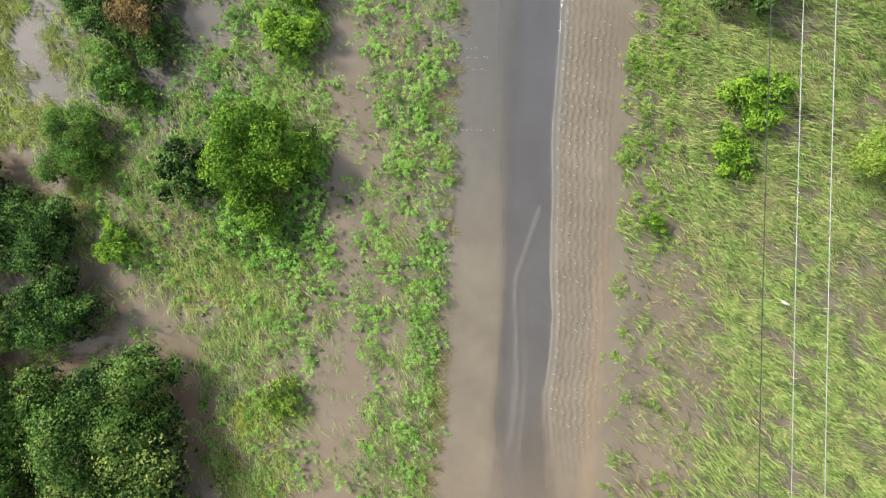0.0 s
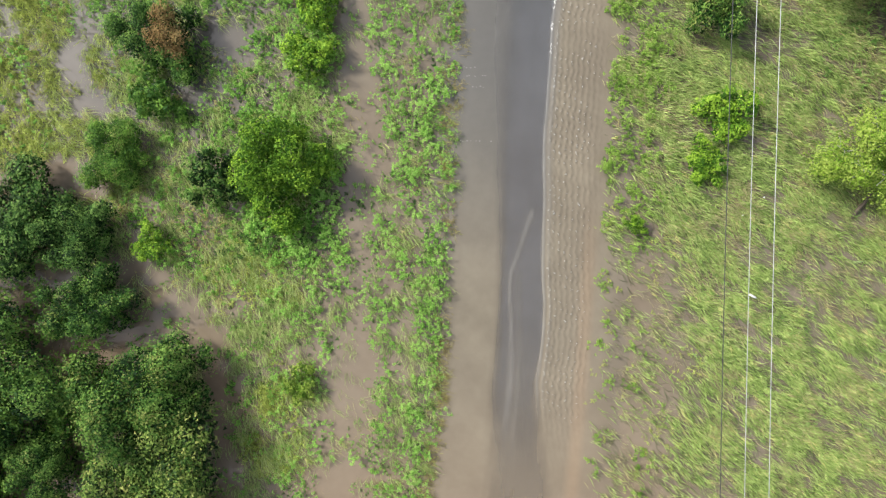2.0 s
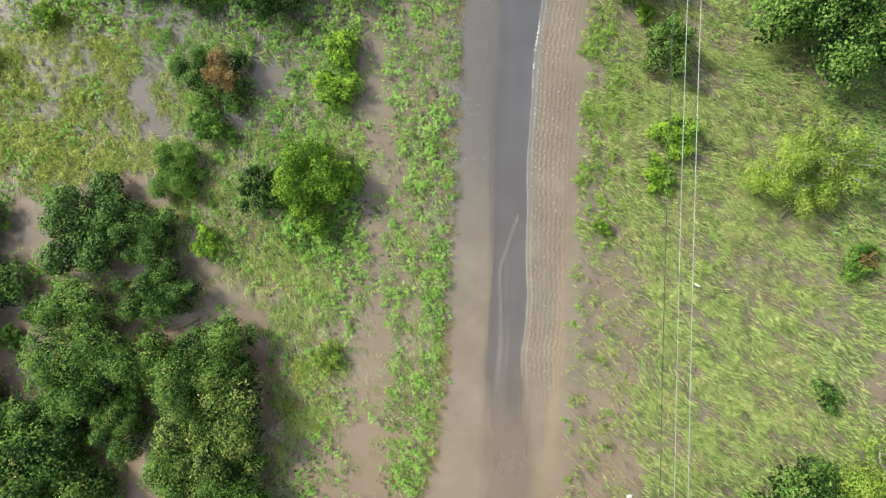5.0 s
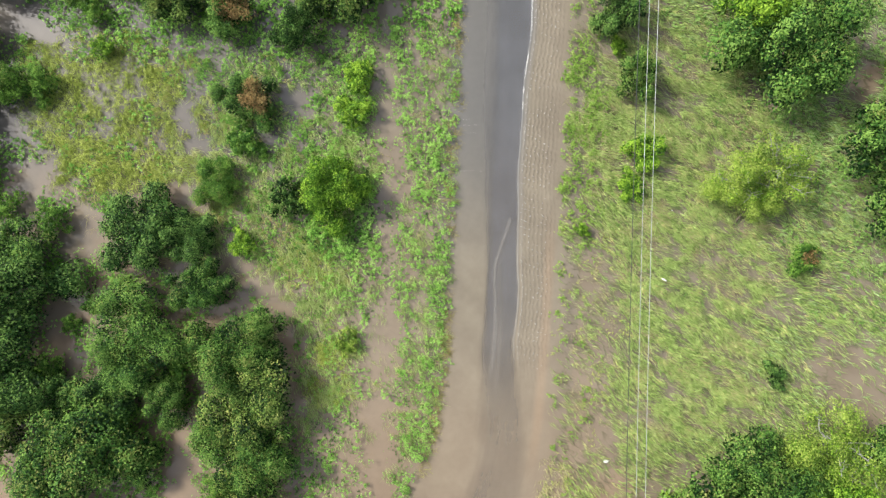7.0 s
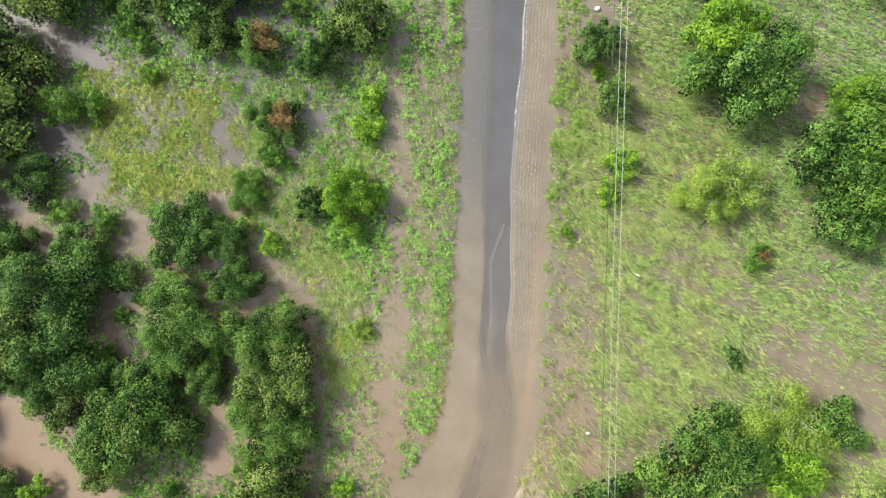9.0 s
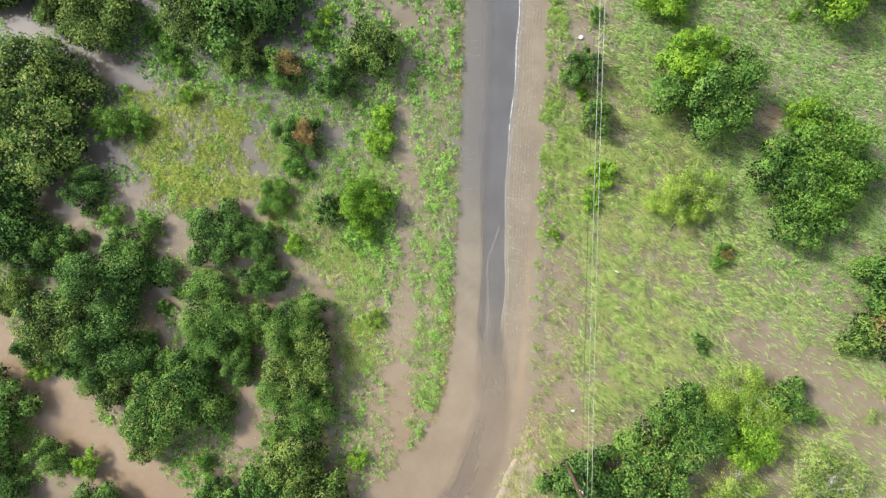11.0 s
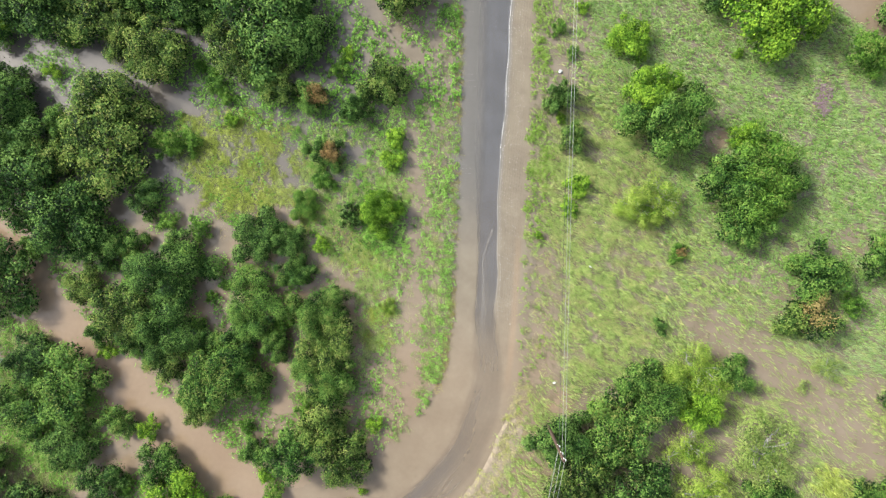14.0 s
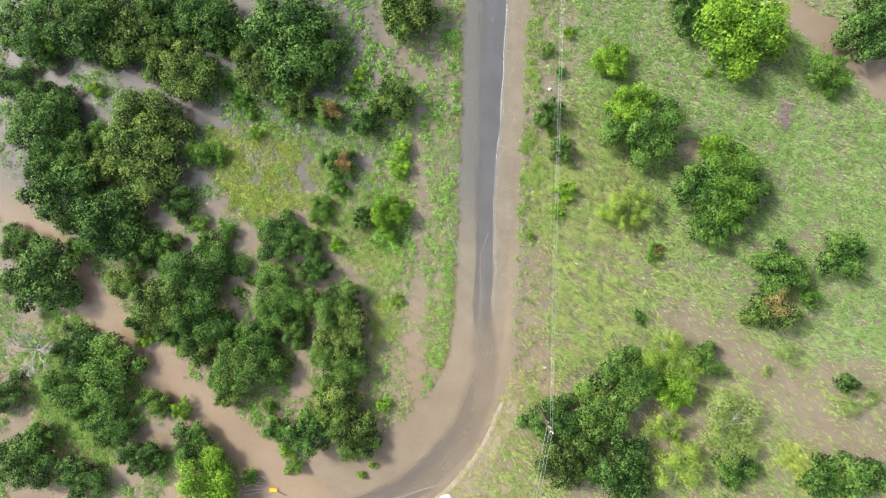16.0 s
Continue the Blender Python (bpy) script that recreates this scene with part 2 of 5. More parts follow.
# ---- mesh helpers ----


def mesh_np(name, verts, faces, mat, smooth=False, tone=None):
    """A mesh from arrays; faces all of one size. tone: one value a leaf, which all its corners take."""
    verts, faces = np.asarray(verts, np.float32), np.asarray(faces, np.int32)
    me = bpy.data.meshes.new(name)
    k = faces.shape[1]
    me.vertices.add(len(verts))
    me.vertices.foreach_set("co", verts.ravel())
    me.loops.add(faces.size)
    me.loops.foreach_set("vertex_index", faces.ravel())
    me.polygons.add(len(faces))
    me.polygons.foreach_set("loop_start", np.arange(0, faces.size, k, dtype=np.int32))
    me.polygons.foreach_set("loop_total", np.full(len(faces), k, np.int32))
    me.polygons.foreach_set("use_smooth", np.full(len(faces), smooth, bool))
    me.update(calc_edges=True)
    me.materials.append(mat)
    if tone is not None:
        me.attributes.new("tone", "FLOAT", "POINT").data.foreach_set("value", np.repeat(tone, len(verts) // len(tone)).astype(np.float32))
    return me


def part(name, me, parent=None, label=""):
    ob = new(name, me)
    if parent is not None:
        ob.parent = parent
    return tagged(ob, label)


def tube_arrays(points, radii, sides=7):
    """Rings along points with given radii, closed by tips."""
    pts = [Vector(p) for p in points]
    V, Fc = [], []
    for i, p in enumerate(pts):
        d = (pts[min(i + 1, len(pts) - 1)] - pts[max(i - 1, 0)]).normalized()
        a = d.orthogonal().normalized() if abs(d.z) > 0.9 else d.cross(Vector((0, 0, 1))).normalized()
        b = d.cross(a)
        for k in range(sides):
            w = 2 * math.pi * k / sides
            V.append(p + (a * math.cos(w) + b * math.sin(w)) * radii[i])
    for i in range(len(pts) - 1):
        for k in range(sides):
            k2 = (k + 1) % sides
            Fc.append((i * sides + k, i * sides + k2, (i + 1) * sides + k2, (i + 1) * sides + k))
    c0, c1 = len(V), len(V) + 1
    V += [pts[0], pts[-1]]
    base = (len(pts) - 1) * sides
    for k in range(0, sides):
        k2 = (k + 1) % sides
        Fc.append((c0, k2, k, k))
        Fc.append((c1, base + k, base + k2, base + k2))
    return V, Fc


def tube(name, points, radii, mat, sides=7):
    V, Fc = tube_arrays(points, radii, sides)
    me = bpy.data.meshes.new(name)
    me.from_pydata([tuple(v) for v in V], [], [tuple(dict.fromkeys(f)) for f in Fc])
    me.materials.append(mat)
    for p in me.polygons:
        p.use_smooth = len(p.vertices) == 4
    return me


def leaflets(P, N, size, rng, slim=0.7):
    """Small leaves high in a crown: one pointed blade each."""
    n = len(P)
    t = rng.normal(size=(n, 3))
    t -= N * (t * N).sum(1, keepdims=True)
    t /= np.linalg.norm(t, axis=1, keepdims=True) + 1e-9
    b = np.cross(N, t) * size[:, None] * slim * 0.5
    t = t * size[:, None] * 0.5
    V = np.stack([P - t + b, P - t - b, P + t * rng.uniform(0.7, 1.3, (n, 1))], 1)
    return V.reshape(-1, 3), np.arange(n)[:, None] * 3 + [0, 1, 2]


# ---- the lie of the land ----


def hashed(i, j, seed):
    h = np.sin(i * 127.1 + j * 311.7 + seed * 74.7) * 43758.5453
    return h - np.floor(h)


def vnoise(x, y, size, seed=0):
    """Smooth noise 0..1 with two octaves."""
    out, amp, tot = 0, 1.0, 0
    for o in range(3):
        u, v = np.asarray(x) / size * 2 ** o, np.asarray(y) / size * 2 ** o
        i, j = np.floor(u), np.floor(v)
        f, g2 = u - i, v - j
        f, g2 = f * f * (3 - 2 * f), g2 * g2 * (3 - 2 * g2)
        a, b, c, d = (hashed(i + p, j + q, seed + o * 13) for p, q in ((0, 0), (1, 0), (0, 1), (1, 1)))
        out = out + amp * ((a * (1 - f) + b * f) * (1 - g2) + (c * (1 - f) + d * f) * g2)
        tot += amp
        amp *= 0.5
    return out / tot


def step(a, b, x):
    t = np.clip((np.asarray(x) - a) / (b - a), 0, 1)
    return t * t * (3 - 2 * t)


def streaks(x, y, size, seed, turn=-34, slim=3.0):
    """Noise drawn out along the way that the flood laid the grass."""
    c, q = math.cos(radians(turn)), math.sin(radians(turn))
    return vnoise((x * c + y * q) / slim, -x * q + y * c, size, seed)


def near_line(x, y, pts):
    """Distance from a broken line."""
    best = np.full(np.shape(x), 1e9)
    for (x0, y0), (x1, y1) in zip(pts, pts[1:]):
        dx, dy = x1 - x0, y1 - y0
        t = np.clip(((x - x0) * dx + (y - y0) * dy) / (dx * dx + dy * dy), 0, 1)
        best = np.minimum(best, np.hypot(x - x0 - t * dx, y - y0 - t * dy))
    return best


def blob(x, y, cx, cy, rx, ry, turn=0.0, edge=0.35):
    """1 inside a soft-edged ellipse, 0 outside, its rim frayed by noise."""
    c, s = math.cos(radians(turn)), math.sin(radians(turn))
    u, v = (x - cx) * c + (y - cy) * s, -(x - cx) * s + (y - cy) * c
    d = np.hypot(u / rx, v / ry) + (vnoise(x, y, 1.6, 5) - 0.5) * 0.6
    return 1 - step(1 - edge, 1 + edge * 0.5, d)


CENTRE = [(5.6, 95), (4.3, 60), (3.3, 26.4), (2.97, 14.2), (2.62, 2.0), (2.4, -4.2), (2.15, -8.5), (1.75, -12.5), (0.6, -16.4), (-2.2, -21.0), (-8.3, -26.0), (-18.2, -29.6), (-40, -36), (-75, -46)]


def centre_line():
    pts = [Vector(p) for p in CENTRE]
    out = []
    for i in range(1, len(pts) - 2):
        a, b, c, d = pts[i - 1:i + 3]
        n = max(2, int((c - b).length / 0.25))
        for k in range(n):
            t = k / n
            out.append(0.5 * (2 * b + (c - a) * t + (2 * a - 5 * b + 4 * c - d) * t * t + (3 * b - a - 3 * c + d) * t ** 3))
    return np.array([tuple(p) for p in out])


LINE = centre_line()
SEG = np.hypot(*np.diff(LINE, axis=0).T)
STATION = 60 - np.concatenate([[0], np.cumsum(SEG)])      # runs about as y along the straight, and on round the bend
TANG = np.gradient(LINE, axis=0)
TANG /= np.linalg.norm(TANG, axis=1, keepdims=True)
SIDE = np.stack([-TANG[:, 1], TANG[:, 0]], 1)             # to the east on the straight


def road_offset(x, y):
    """Signed distance from the road's middle line, east positive, and the station."""
    x, y = np.asarray(x, float).ravel(), np.asarray(y, float).ravel()
    off, st = np.empty(len(x)), np.empty(len(x))
    L2, S2, Q2 = LINE[::2], SIDE[::2], STATION[::2]
    for k in range(0, len(x), 20000):
        dx, dy = x[k:k + 20000, None] - L2[:, 0], y[k:k + 20000, None] - L2[:, 1]
        j = np.argmin(dx * dx + dy * dy, axis=1)
        r = np.arange(len(j))
        off[k:k + 20000] = dx[r, j] * S2[j, 0] + dy[r, j] * S2[j, 1]
        far = np.hypot(dx[r, j], dy[r, j])
        off[k:k + 20000] = np.sign(off[k:k + 20000]) * far
        st[k:k + 20000] = Q2[j]
    return off, st


def edge_west(q):
    return np.interp(q, [-40, -28, -21, -12, -8, 0, 26], [-4.2, -4.0, -3.9, -3.4, -3.15, -3.2, -3.4])


def edge_east(q):
    return np.interp(q, [-40, -28, -25, -20.3, -17.8, -12, 0, 26], [4.6, 4.9, 4.7, 4.15, 3.75, 3.4, 3.4, 3.5])


def lip(q):
    """East rim of the shallow water on the crown, where it drops into ripples."""
    return np.interp(q, [-42, -30, -22, -17, -12, -9, -6, -2.6, 0.8, 7, 14, 26, 60], [3.9, 4.1, 3.8, 3.2, 2.3, 1.5, 1.0, 1.12, 0.84, 0.74, 1.14, 1.32, 1.9]) + 0.05 * np.sin(q * 1.1)


def crown_west(q):
    return np.interp(q, [-42, -32, -29, -25.3, -21.4, -19.2, -16.9, -12, -9, -6, -1.5, 3, 9, 26, 60], [0.9, 1.0, 1.05, 0.85, 0.7, 0.6, 0.25, -0.2, -0.45, -0.66, -0.70, -0.78, -0.62, -0.80, -0.9])


CREEK = [(-60, 12), (-53.7, 7.1), (-49.8, 3.3), (-44.6, -1.7), (-42.0, -6.1), (-38.1, -9.5), (-34.2, -13.5), (-29.7, -18.2), (-24.6, -21.5), (-20.8, -25.2), (-17.0, -28.5)]
POOLS = [
    [(-47.9, 19.7), (-44.0, 17.2), (-39.5, 13.5)], [(-38.2, 19.1), (-32.5, 16.6), (-28.6, 14.1), (-26.1, 12.6)],
    [(-36.2, 5.3), (-32.4, 1.6), (-29.5, -0.9)], [(-31.0, 7.6), (-28.0, 6.2)], [(-24.1, -3.3), (-26.0, -5.2), (-24.4, -8.3)],
    [(-17.9, -12.5), (-17.1, -16.3)], [(-11.4, 9.2), (-10.2, 8.2)], [(-12.7, 6.9), (-11.9, 6.2)], [(-17.8, 8.2), (-16.7, 6.0)], [(-15.2, 5.4), (-13.8, 4.3)],
    [(-14.2, -1.0), (-12.6, -3.3)], [(-18.6, 3.0), (-17.0, 2.3)], [(-20.0, -0.5), (-15.5, -1.6)], [(-32.9, -19.8), (-37.7, -23.7)], [(-10.5, 25.2), (-7.4, 20.9), (-3.4, 17.6)], [(-4.4, -1.5), (-4.9, -5.0), (-5.1, -8.5), (-5.3, -12.0), (-4.9, -16.5)],
    [(-11.5, -4.6), (-10.8, -7.2), (-10.2, -10.2)],
]
CHANNEL = [(-4.9, 14.0), (-4.7, 8.7), (-4.5, 6.2), (-4.2, 3.1), (-4.9, 1.6), (-4.4, -2.5), (-4.9, -7.0), (-4.7, -12.0), (-4.6, -18.0)]
EAST_CHANNEL = [(23.0, -7.6), (26.0, -9.2), (30.7, -11.9), (35.5, -16.0), (38.6, -19.6), (44.5, -22.5)]
NE_CREEK = [(33.0, 27.0), (36.5, 24.0), (40.7, 21.2), (46.0, 16.0)]


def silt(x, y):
    """How much red sediment the water carries, most in the creeks, plus red-brown tree shade."""
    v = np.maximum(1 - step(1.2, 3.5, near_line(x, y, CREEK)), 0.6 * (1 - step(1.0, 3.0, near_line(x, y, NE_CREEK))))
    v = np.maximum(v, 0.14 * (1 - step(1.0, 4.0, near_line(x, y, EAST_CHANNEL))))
    # the western blobs put the red-brown of tree-shaded water into the colour
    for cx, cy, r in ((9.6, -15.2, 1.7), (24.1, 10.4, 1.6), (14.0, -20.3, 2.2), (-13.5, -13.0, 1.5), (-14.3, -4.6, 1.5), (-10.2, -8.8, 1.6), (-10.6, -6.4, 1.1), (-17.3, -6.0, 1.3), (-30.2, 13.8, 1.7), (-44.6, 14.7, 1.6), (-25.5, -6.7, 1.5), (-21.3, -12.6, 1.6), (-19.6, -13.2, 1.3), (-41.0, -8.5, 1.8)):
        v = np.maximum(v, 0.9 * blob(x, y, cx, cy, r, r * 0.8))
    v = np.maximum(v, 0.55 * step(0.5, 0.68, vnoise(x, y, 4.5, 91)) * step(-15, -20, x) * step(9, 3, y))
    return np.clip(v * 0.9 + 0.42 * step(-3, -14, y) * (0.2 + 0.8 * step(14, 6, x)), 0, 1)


def bare(x, y):
    """1 where open water shows, 0 where plants can stand."""
    off, q = road_offset(x, y)
    off, q = off.reshape(np.shape(x)), q.reshape(np.shape(x))
    fray = (vnoise(x, y, 0.8, 3) - 0.5) * 0.7
    b = step(-0.15, 0.15, np.minimum(off - edge_west(q), edge_east(q) - off) + fray * 0.5)
    rag = (vnoise(x, y, 1.5, 4) - 0.5) * 1.6
    for pts, w in [(CREEK, 2.3), (CHANNEL, 0.62), (EAST_CHANNEL, 2.3), (NE_CREEK, 1.7)] + [(p, 0.62) for p in POOLS]:
        soft = 1.1 if pts is EAST_CHANNEL else 0.45
        b = np.maximum(b, (0.86 if pts is CHANNEL else 0.80 if pts is EAST_CHANNEL else 1.0) * (1 - step(w - soft, w + soft, near_line(x, y, pts) + rag)))
    return b


# ---- ground, road and water ----
def grid(name, xs, ys, zf, mat):
    X, Y = np.meshgrid(xs, ys)
    nx = len(xs)
    i = (np.arange(len(ys) - 1)[:, None] * nx + np.arange(nx - 1)).ravel()
    return mesh_np(name, np.stack([X.ravel(), Y.ravel(), zf(X, Y).ravel()], 1), np.stack([i, i + 1, i + nx + 1, i + nx], 1), mat, True), X, Y


far = np.array([-2000, -900, -400, -200, -120, -90])
xs = np.concatenate([far, np.arange(-75, 76, 2.0), -far[::-1]])


def land(X, Y):
    d = np.maximum(np.abs(X) - 53, np.abs(Y) - 34) + 5 * (vnoise(X, Y, 7.0, 9) - 0.3)
    off, _ = road_offset(X, Y)
    return -0.45 + 0.2 * vnoise(X, Y, 3.0, 8) + 0.75 * step(0, 9, d) * step(5, 9, np.abs(off.reshape(X.shape)))


me, _, _ = grid("ground", xs, xs, land, EARTH)
tagged(new("ground", me), "flooded brown earth under silty water", "ground", kind="structure")

me, X, Y = grid("water", np.arange(-84, 84.1, 1.1), np.arange(-64, 64.1, 1.1), lambda X, Y: X * 0 - 0.012, WATER)
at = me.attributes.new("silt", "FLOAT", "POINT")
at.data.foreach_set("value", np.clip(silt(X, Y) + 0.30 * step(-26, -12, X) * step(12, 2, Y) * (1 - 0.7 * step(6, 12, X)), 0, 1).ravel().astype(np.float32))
# greyer and darker towards the north-west
at = me.attributes.new("greyed", "FLOAT", "POINT")
at.data.foreach_set("value", (1.0 * step(-6, -12, X) * step(1, 7, Y) * (0.6 + 0.4 * vnoise(X, Y, 5.0, 93))).ravel().astype(np.float32))
tagged(new("water", me), "still silty brown flood water between drowned plants", "water", kind="structure")


def road_strip(name, stations, offsets, height, mat):
    """A strip that follows the road's middle line."""
    o = np.argsort(STATION)
    cx, cy, sx, sy = (np.interp(stations, STATION[o], a[o]) for a in (LINE[:, 0], LINE[:, 1], SIDE[:, 0], SIDE[:, 1]))
    Q, S = np.meshgrid(stations, offsets, indexing="ij")
    X, Y = cx[:, None] + S * sx[:, None], cy[:, None] + S * sy[:, None]
    nx = len(offsets)
    i = (np.arange(len(stations) - 1)[:, None] * nx + np.arange(nx - 1)).ravel()
    me = mesh_np(name, np.stack([X.ravel(), Y.ravel(), height(Q, S, X, Y).ravel()], 1), np.stack([i, i + 1, i + nx + 1, i + nx], 1), mat, True)
    return me, Q, S, X, Y


def road_height(Q, S, X, Y):
    return -0.06 - 0.02 * np.abs(S) - 0.25 * step(3.2, 4.6, np.abs(S))


me, *_ = road_strip("road", np.arange(-75, 59, 0.5), np.arange(-4.8, 4.81, 0.4), road_height, ASPHALT)
tagged(new("road", me), "grey asphalt road just under the flood water", "road", kind="structure")


def bank_height(Q, S, X, Y):
    w = edge_east(Q) + 0.5 + 0.5 * (vnoise(X, Y, 1.4, 33) - 0.5)
    lump_z = 0.10 * np.exp(-((S - w) / 0.38) ** 2) * (0.5 + vnoise(X, Y, 0.5, 34))
    over = S - edge_east(Q) + 0.5 * (vnoise(X, Y, 1.0, 35) - 0.5)
    flat_z = 0.065 * step(-0.1, 0.5, over) * step(3.0, 1.9, over) * (0.6 + 0.8 * vnoise(X, Y, 0.6, 32))
    return -0.040 + (lump_z + flat_z) * np.interp(Q, [-30, -26, -20, -17, -13], [0.6, 0.9, 1.0, 0.8, 0.0])


me, *_ = road_strip("road_bank", np.arange(-30, -12.9, 0.12), np.arange(3.2, 8.0, 0.16), bank_height, MUD)
tagged(new("road_bank", me), "low tan mud bank along the outside of the bend", "bank", kind="structure")


def ripple_zone(Q, S):
    on = step(-0.02, 0.35, S - lip(Q)) * step(edge_east(Q) + 0.2, edge_east(Q) - 0.9, S)
    return on * np.interp(Q, [-40, -30, -24, -17, -9.5, -6.5, 30], [0.2, 0.2, 0.12, 0.10, 0.15, 1.0, 1.0])


def bend_wave(q):
    """The wave that the current throws up as it leaves the road at the bend."""
    return np.interp(q, [-34, -29.7, -27.4, -24.8], [1.9, 2.55, 3.15, 4.3])


def flow_height(Q, S, X, Y):
    w1, w2 = vnoise(X, Y, 1.7, 21) * 5, vnoise(X, Y, 1.3, 22) * 5
    crest = 0.5 + 0.5 * np.sin((S - lip(Q)) * 25 + (0.2 + 1.2 * vnoise(X, Y, 0.9, 24)) * np.sin(Q * 8.5 + 1.2 * w1) + 0.9 * w2)
    crest = crest ** 2 * (0.12 + 1.1 * (0.5 + 0.5 * np.sin(Q * 17 + 1.2 * w1 + 7.0 * S + 0.8 * w2)) ** 2)
    waves = 1.5 * crest + 0.35 * np.sin(S * 34 + Q * 17 + w2) * (0.5 + 0.5 * np.sin(Q * 9 - S * 21 + w1))
    lip_on = np.interp(Q, [-40, -24, -20, -9, -6, 40], [0.1, 0.1, 0.1, 0.2, 1.0, 1.0])
    ridge = 0.022 * np.exp(-((S - lip(Q) - 0.03) / 0.07) ** 2) * lip_on + 0.02 * np.exp(-((S - lip(Q) - 0.30) / 0.07) ** 2) * lip_on
    seam = 0.018 * np.exp(-((S - streak(Q)) / 0.06) ** 2) * np.interp(Q, [-9, -7, 1.3, 1.8], [0, 1, 1, 0])
    for side in (0.0, 0.85):
        ridge = ridge + 0.03 * np.exp(-((S - bend_wave(Q) - side) / 0.09) ** 2) * step(-33, -29, Q) * step(-24.5, -26, Q)
    patch = step(0.9, 0.4, np.abs(S - 2.35 + 0.12 * (Q + 24))) * step(2.0, 1.2, np.abs(Q + 23.8))
    ridge = ridge + 0.018 * np.sin(S * 13.5 + Q * 2.2 + w1 * 0.5) * patch
    quiet = 0.003 * np.sin(S * 6 + w2 * 2) * np.sin(Q * 3 + w1)
    sink = 0.028 * np.maximum(step(3.6, 5.15, S), step(-3.4, -4.5, S))
    return 0.012 - sink + 0.025 * waves * (0.35 + 1.1 * vnoise(X, Y, 1.1, 23)) * ripple_zone(Q, S) + ridge + seam + quiet


def streak(q):
    return np.interp(q, [-9, -5, -1.5, 0.1, 1.3], [-0.2, -0.15, -0.45, 0.02, 0.35])


stations = np.concatenate([np.arange(-75, -32, 0.5), np.arange(-32, -8, 0.1), np.arange(-8, 28, 0.072), np.arange(28, 59, 0.5)])
offsets = np.concatenate([np.arange(-4.6, -1.9, 0.45), np.arange(-1.75, 0.5, 0.15), np.arange(0.6, 3.6, 0.048), np.arange(3.7, 5.3, 0.25)])
me, Q, S, X, Y = road_strip("water_over_road", stations, offsets, flow_height, ROAD_WATER)
drag = vnoise(S * 6, Q * 0.45, 1.0, 31) - 0.5
clear = np.interp(Q, [-45, -30, -23, -17, -13.5, -10, -6.5, -3, 60], [0.80, 0.80, 0.72, 0.46, 0.32, 0.42, 0.80, 1.0, 1.0])
clear = clear * (1 - 0.48 * step(0.3, 1.8, S - crown_west(Q)) * step(-12, -18, Q))
sharp = step(-9, -4, Q)
blur = sharp * step(-1, 5, Q)
shallow = step(-0.75 + 0.32 * sharp - 0.35 * blur, 0.25 - 0.12 * sharp + 0.12 * blur, S - crown_west(Q) + drag * (0.5 - 0.36 * sharp)) * (1 - step(-0.07 - 0.38 * (1 - sharp), 0.02 + 0.33 * (1 - sharp), S - lip(Q) + drag * 0.5 * (1 - sharp)))
seam = np.exp(-((S - streak(Q)) / 0.10) ** 2) * np.interp(Q, [-9, -7, 1.3, 1.8], [0, 1, 1, 0])
second = np.exp(-((S - streak(Q) - 0.35) / 0.12) ** 2) * np.interp(Q, [-10, -8, -1.5, -1], [0, 1, 1, 0])
murk = 1 - 0.88 * shallow * clear * (1 - 0.55 * seam) * (1 - 0.3 * second) - 0.10 * drag * step(-2.8, 0, S)
haze = (0.20 + 0.16 * step(-1.6, -0.3, S - crown_west(Q))) * step(-3.2, -1.6, S - crown_west(Q)) * step(-2, 9, Q)
at = me.attributes.new("murk", "FLOAT", "POINT")
at.data.foreach_set("value", np.clip(np.maximum(murk - haze * (1 - shallow) * (S < lip(Q)), np.maximum(step(3.6, 4.5, S), step(-3.4, -4.0, S))), 0.1, 1).ravel().astype(np.float32))
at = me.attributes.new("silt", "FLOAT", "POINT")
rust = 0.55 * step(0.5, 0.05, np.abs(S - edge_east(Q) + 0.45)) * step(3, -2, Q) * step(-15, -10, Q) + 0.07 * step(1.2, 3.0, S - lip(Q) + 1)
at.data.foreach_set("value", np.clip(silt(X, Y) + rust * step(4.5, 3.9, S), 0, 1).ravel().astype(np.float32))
air = 0.27 * seam * (0.5 + vnoise(Q, S, 0.5, 36)) + 0.11 * second + step(-8, -6, Q) * (0.20 * (0.5 + vnoise(Q, S, 0.6, 37)) * np.exp(-((S - lip(Q) - 0.03) / 0.06) ** 2) + 0.06 * np.exp(-((S - lip(Q) - 0.28) / 0.07) ** 2))
for side in (0.0, 0.85):
    air = air + 0.24 * np.exp(-((S - bend_wave(Q) - side) / 0.09) ** 2) * step(-33, -29, Q) * step(-24.5, -26, Q)
at = me.attributes.new("aerated", "FLOAT", "POINT")
at.data.foreach_set("value", np.clip(air, 0, 1).ravel().astype(np.float32))
# greyer along the northern road, west of the lip
at = me.attributes.new("greyed", "FLOAT", "POINT")
at.data.foreach_set("value", (0.85 * step(-4, 9, Q) * step(0.6, -0.1, S - lip(Q))).ravel().astype(np.float32))
at = me.attributes.new("verge", "FLOAT", "POINT")
at.data.foreach_set("value", np.maximum(step(3.6, 4.5, S), step(-3.4, -4.0, S)).ravel().astype(np.float32))
tagged(new("water_over_road", me), "shallow brown flood water running rippled across the road", "water", kind="structure")


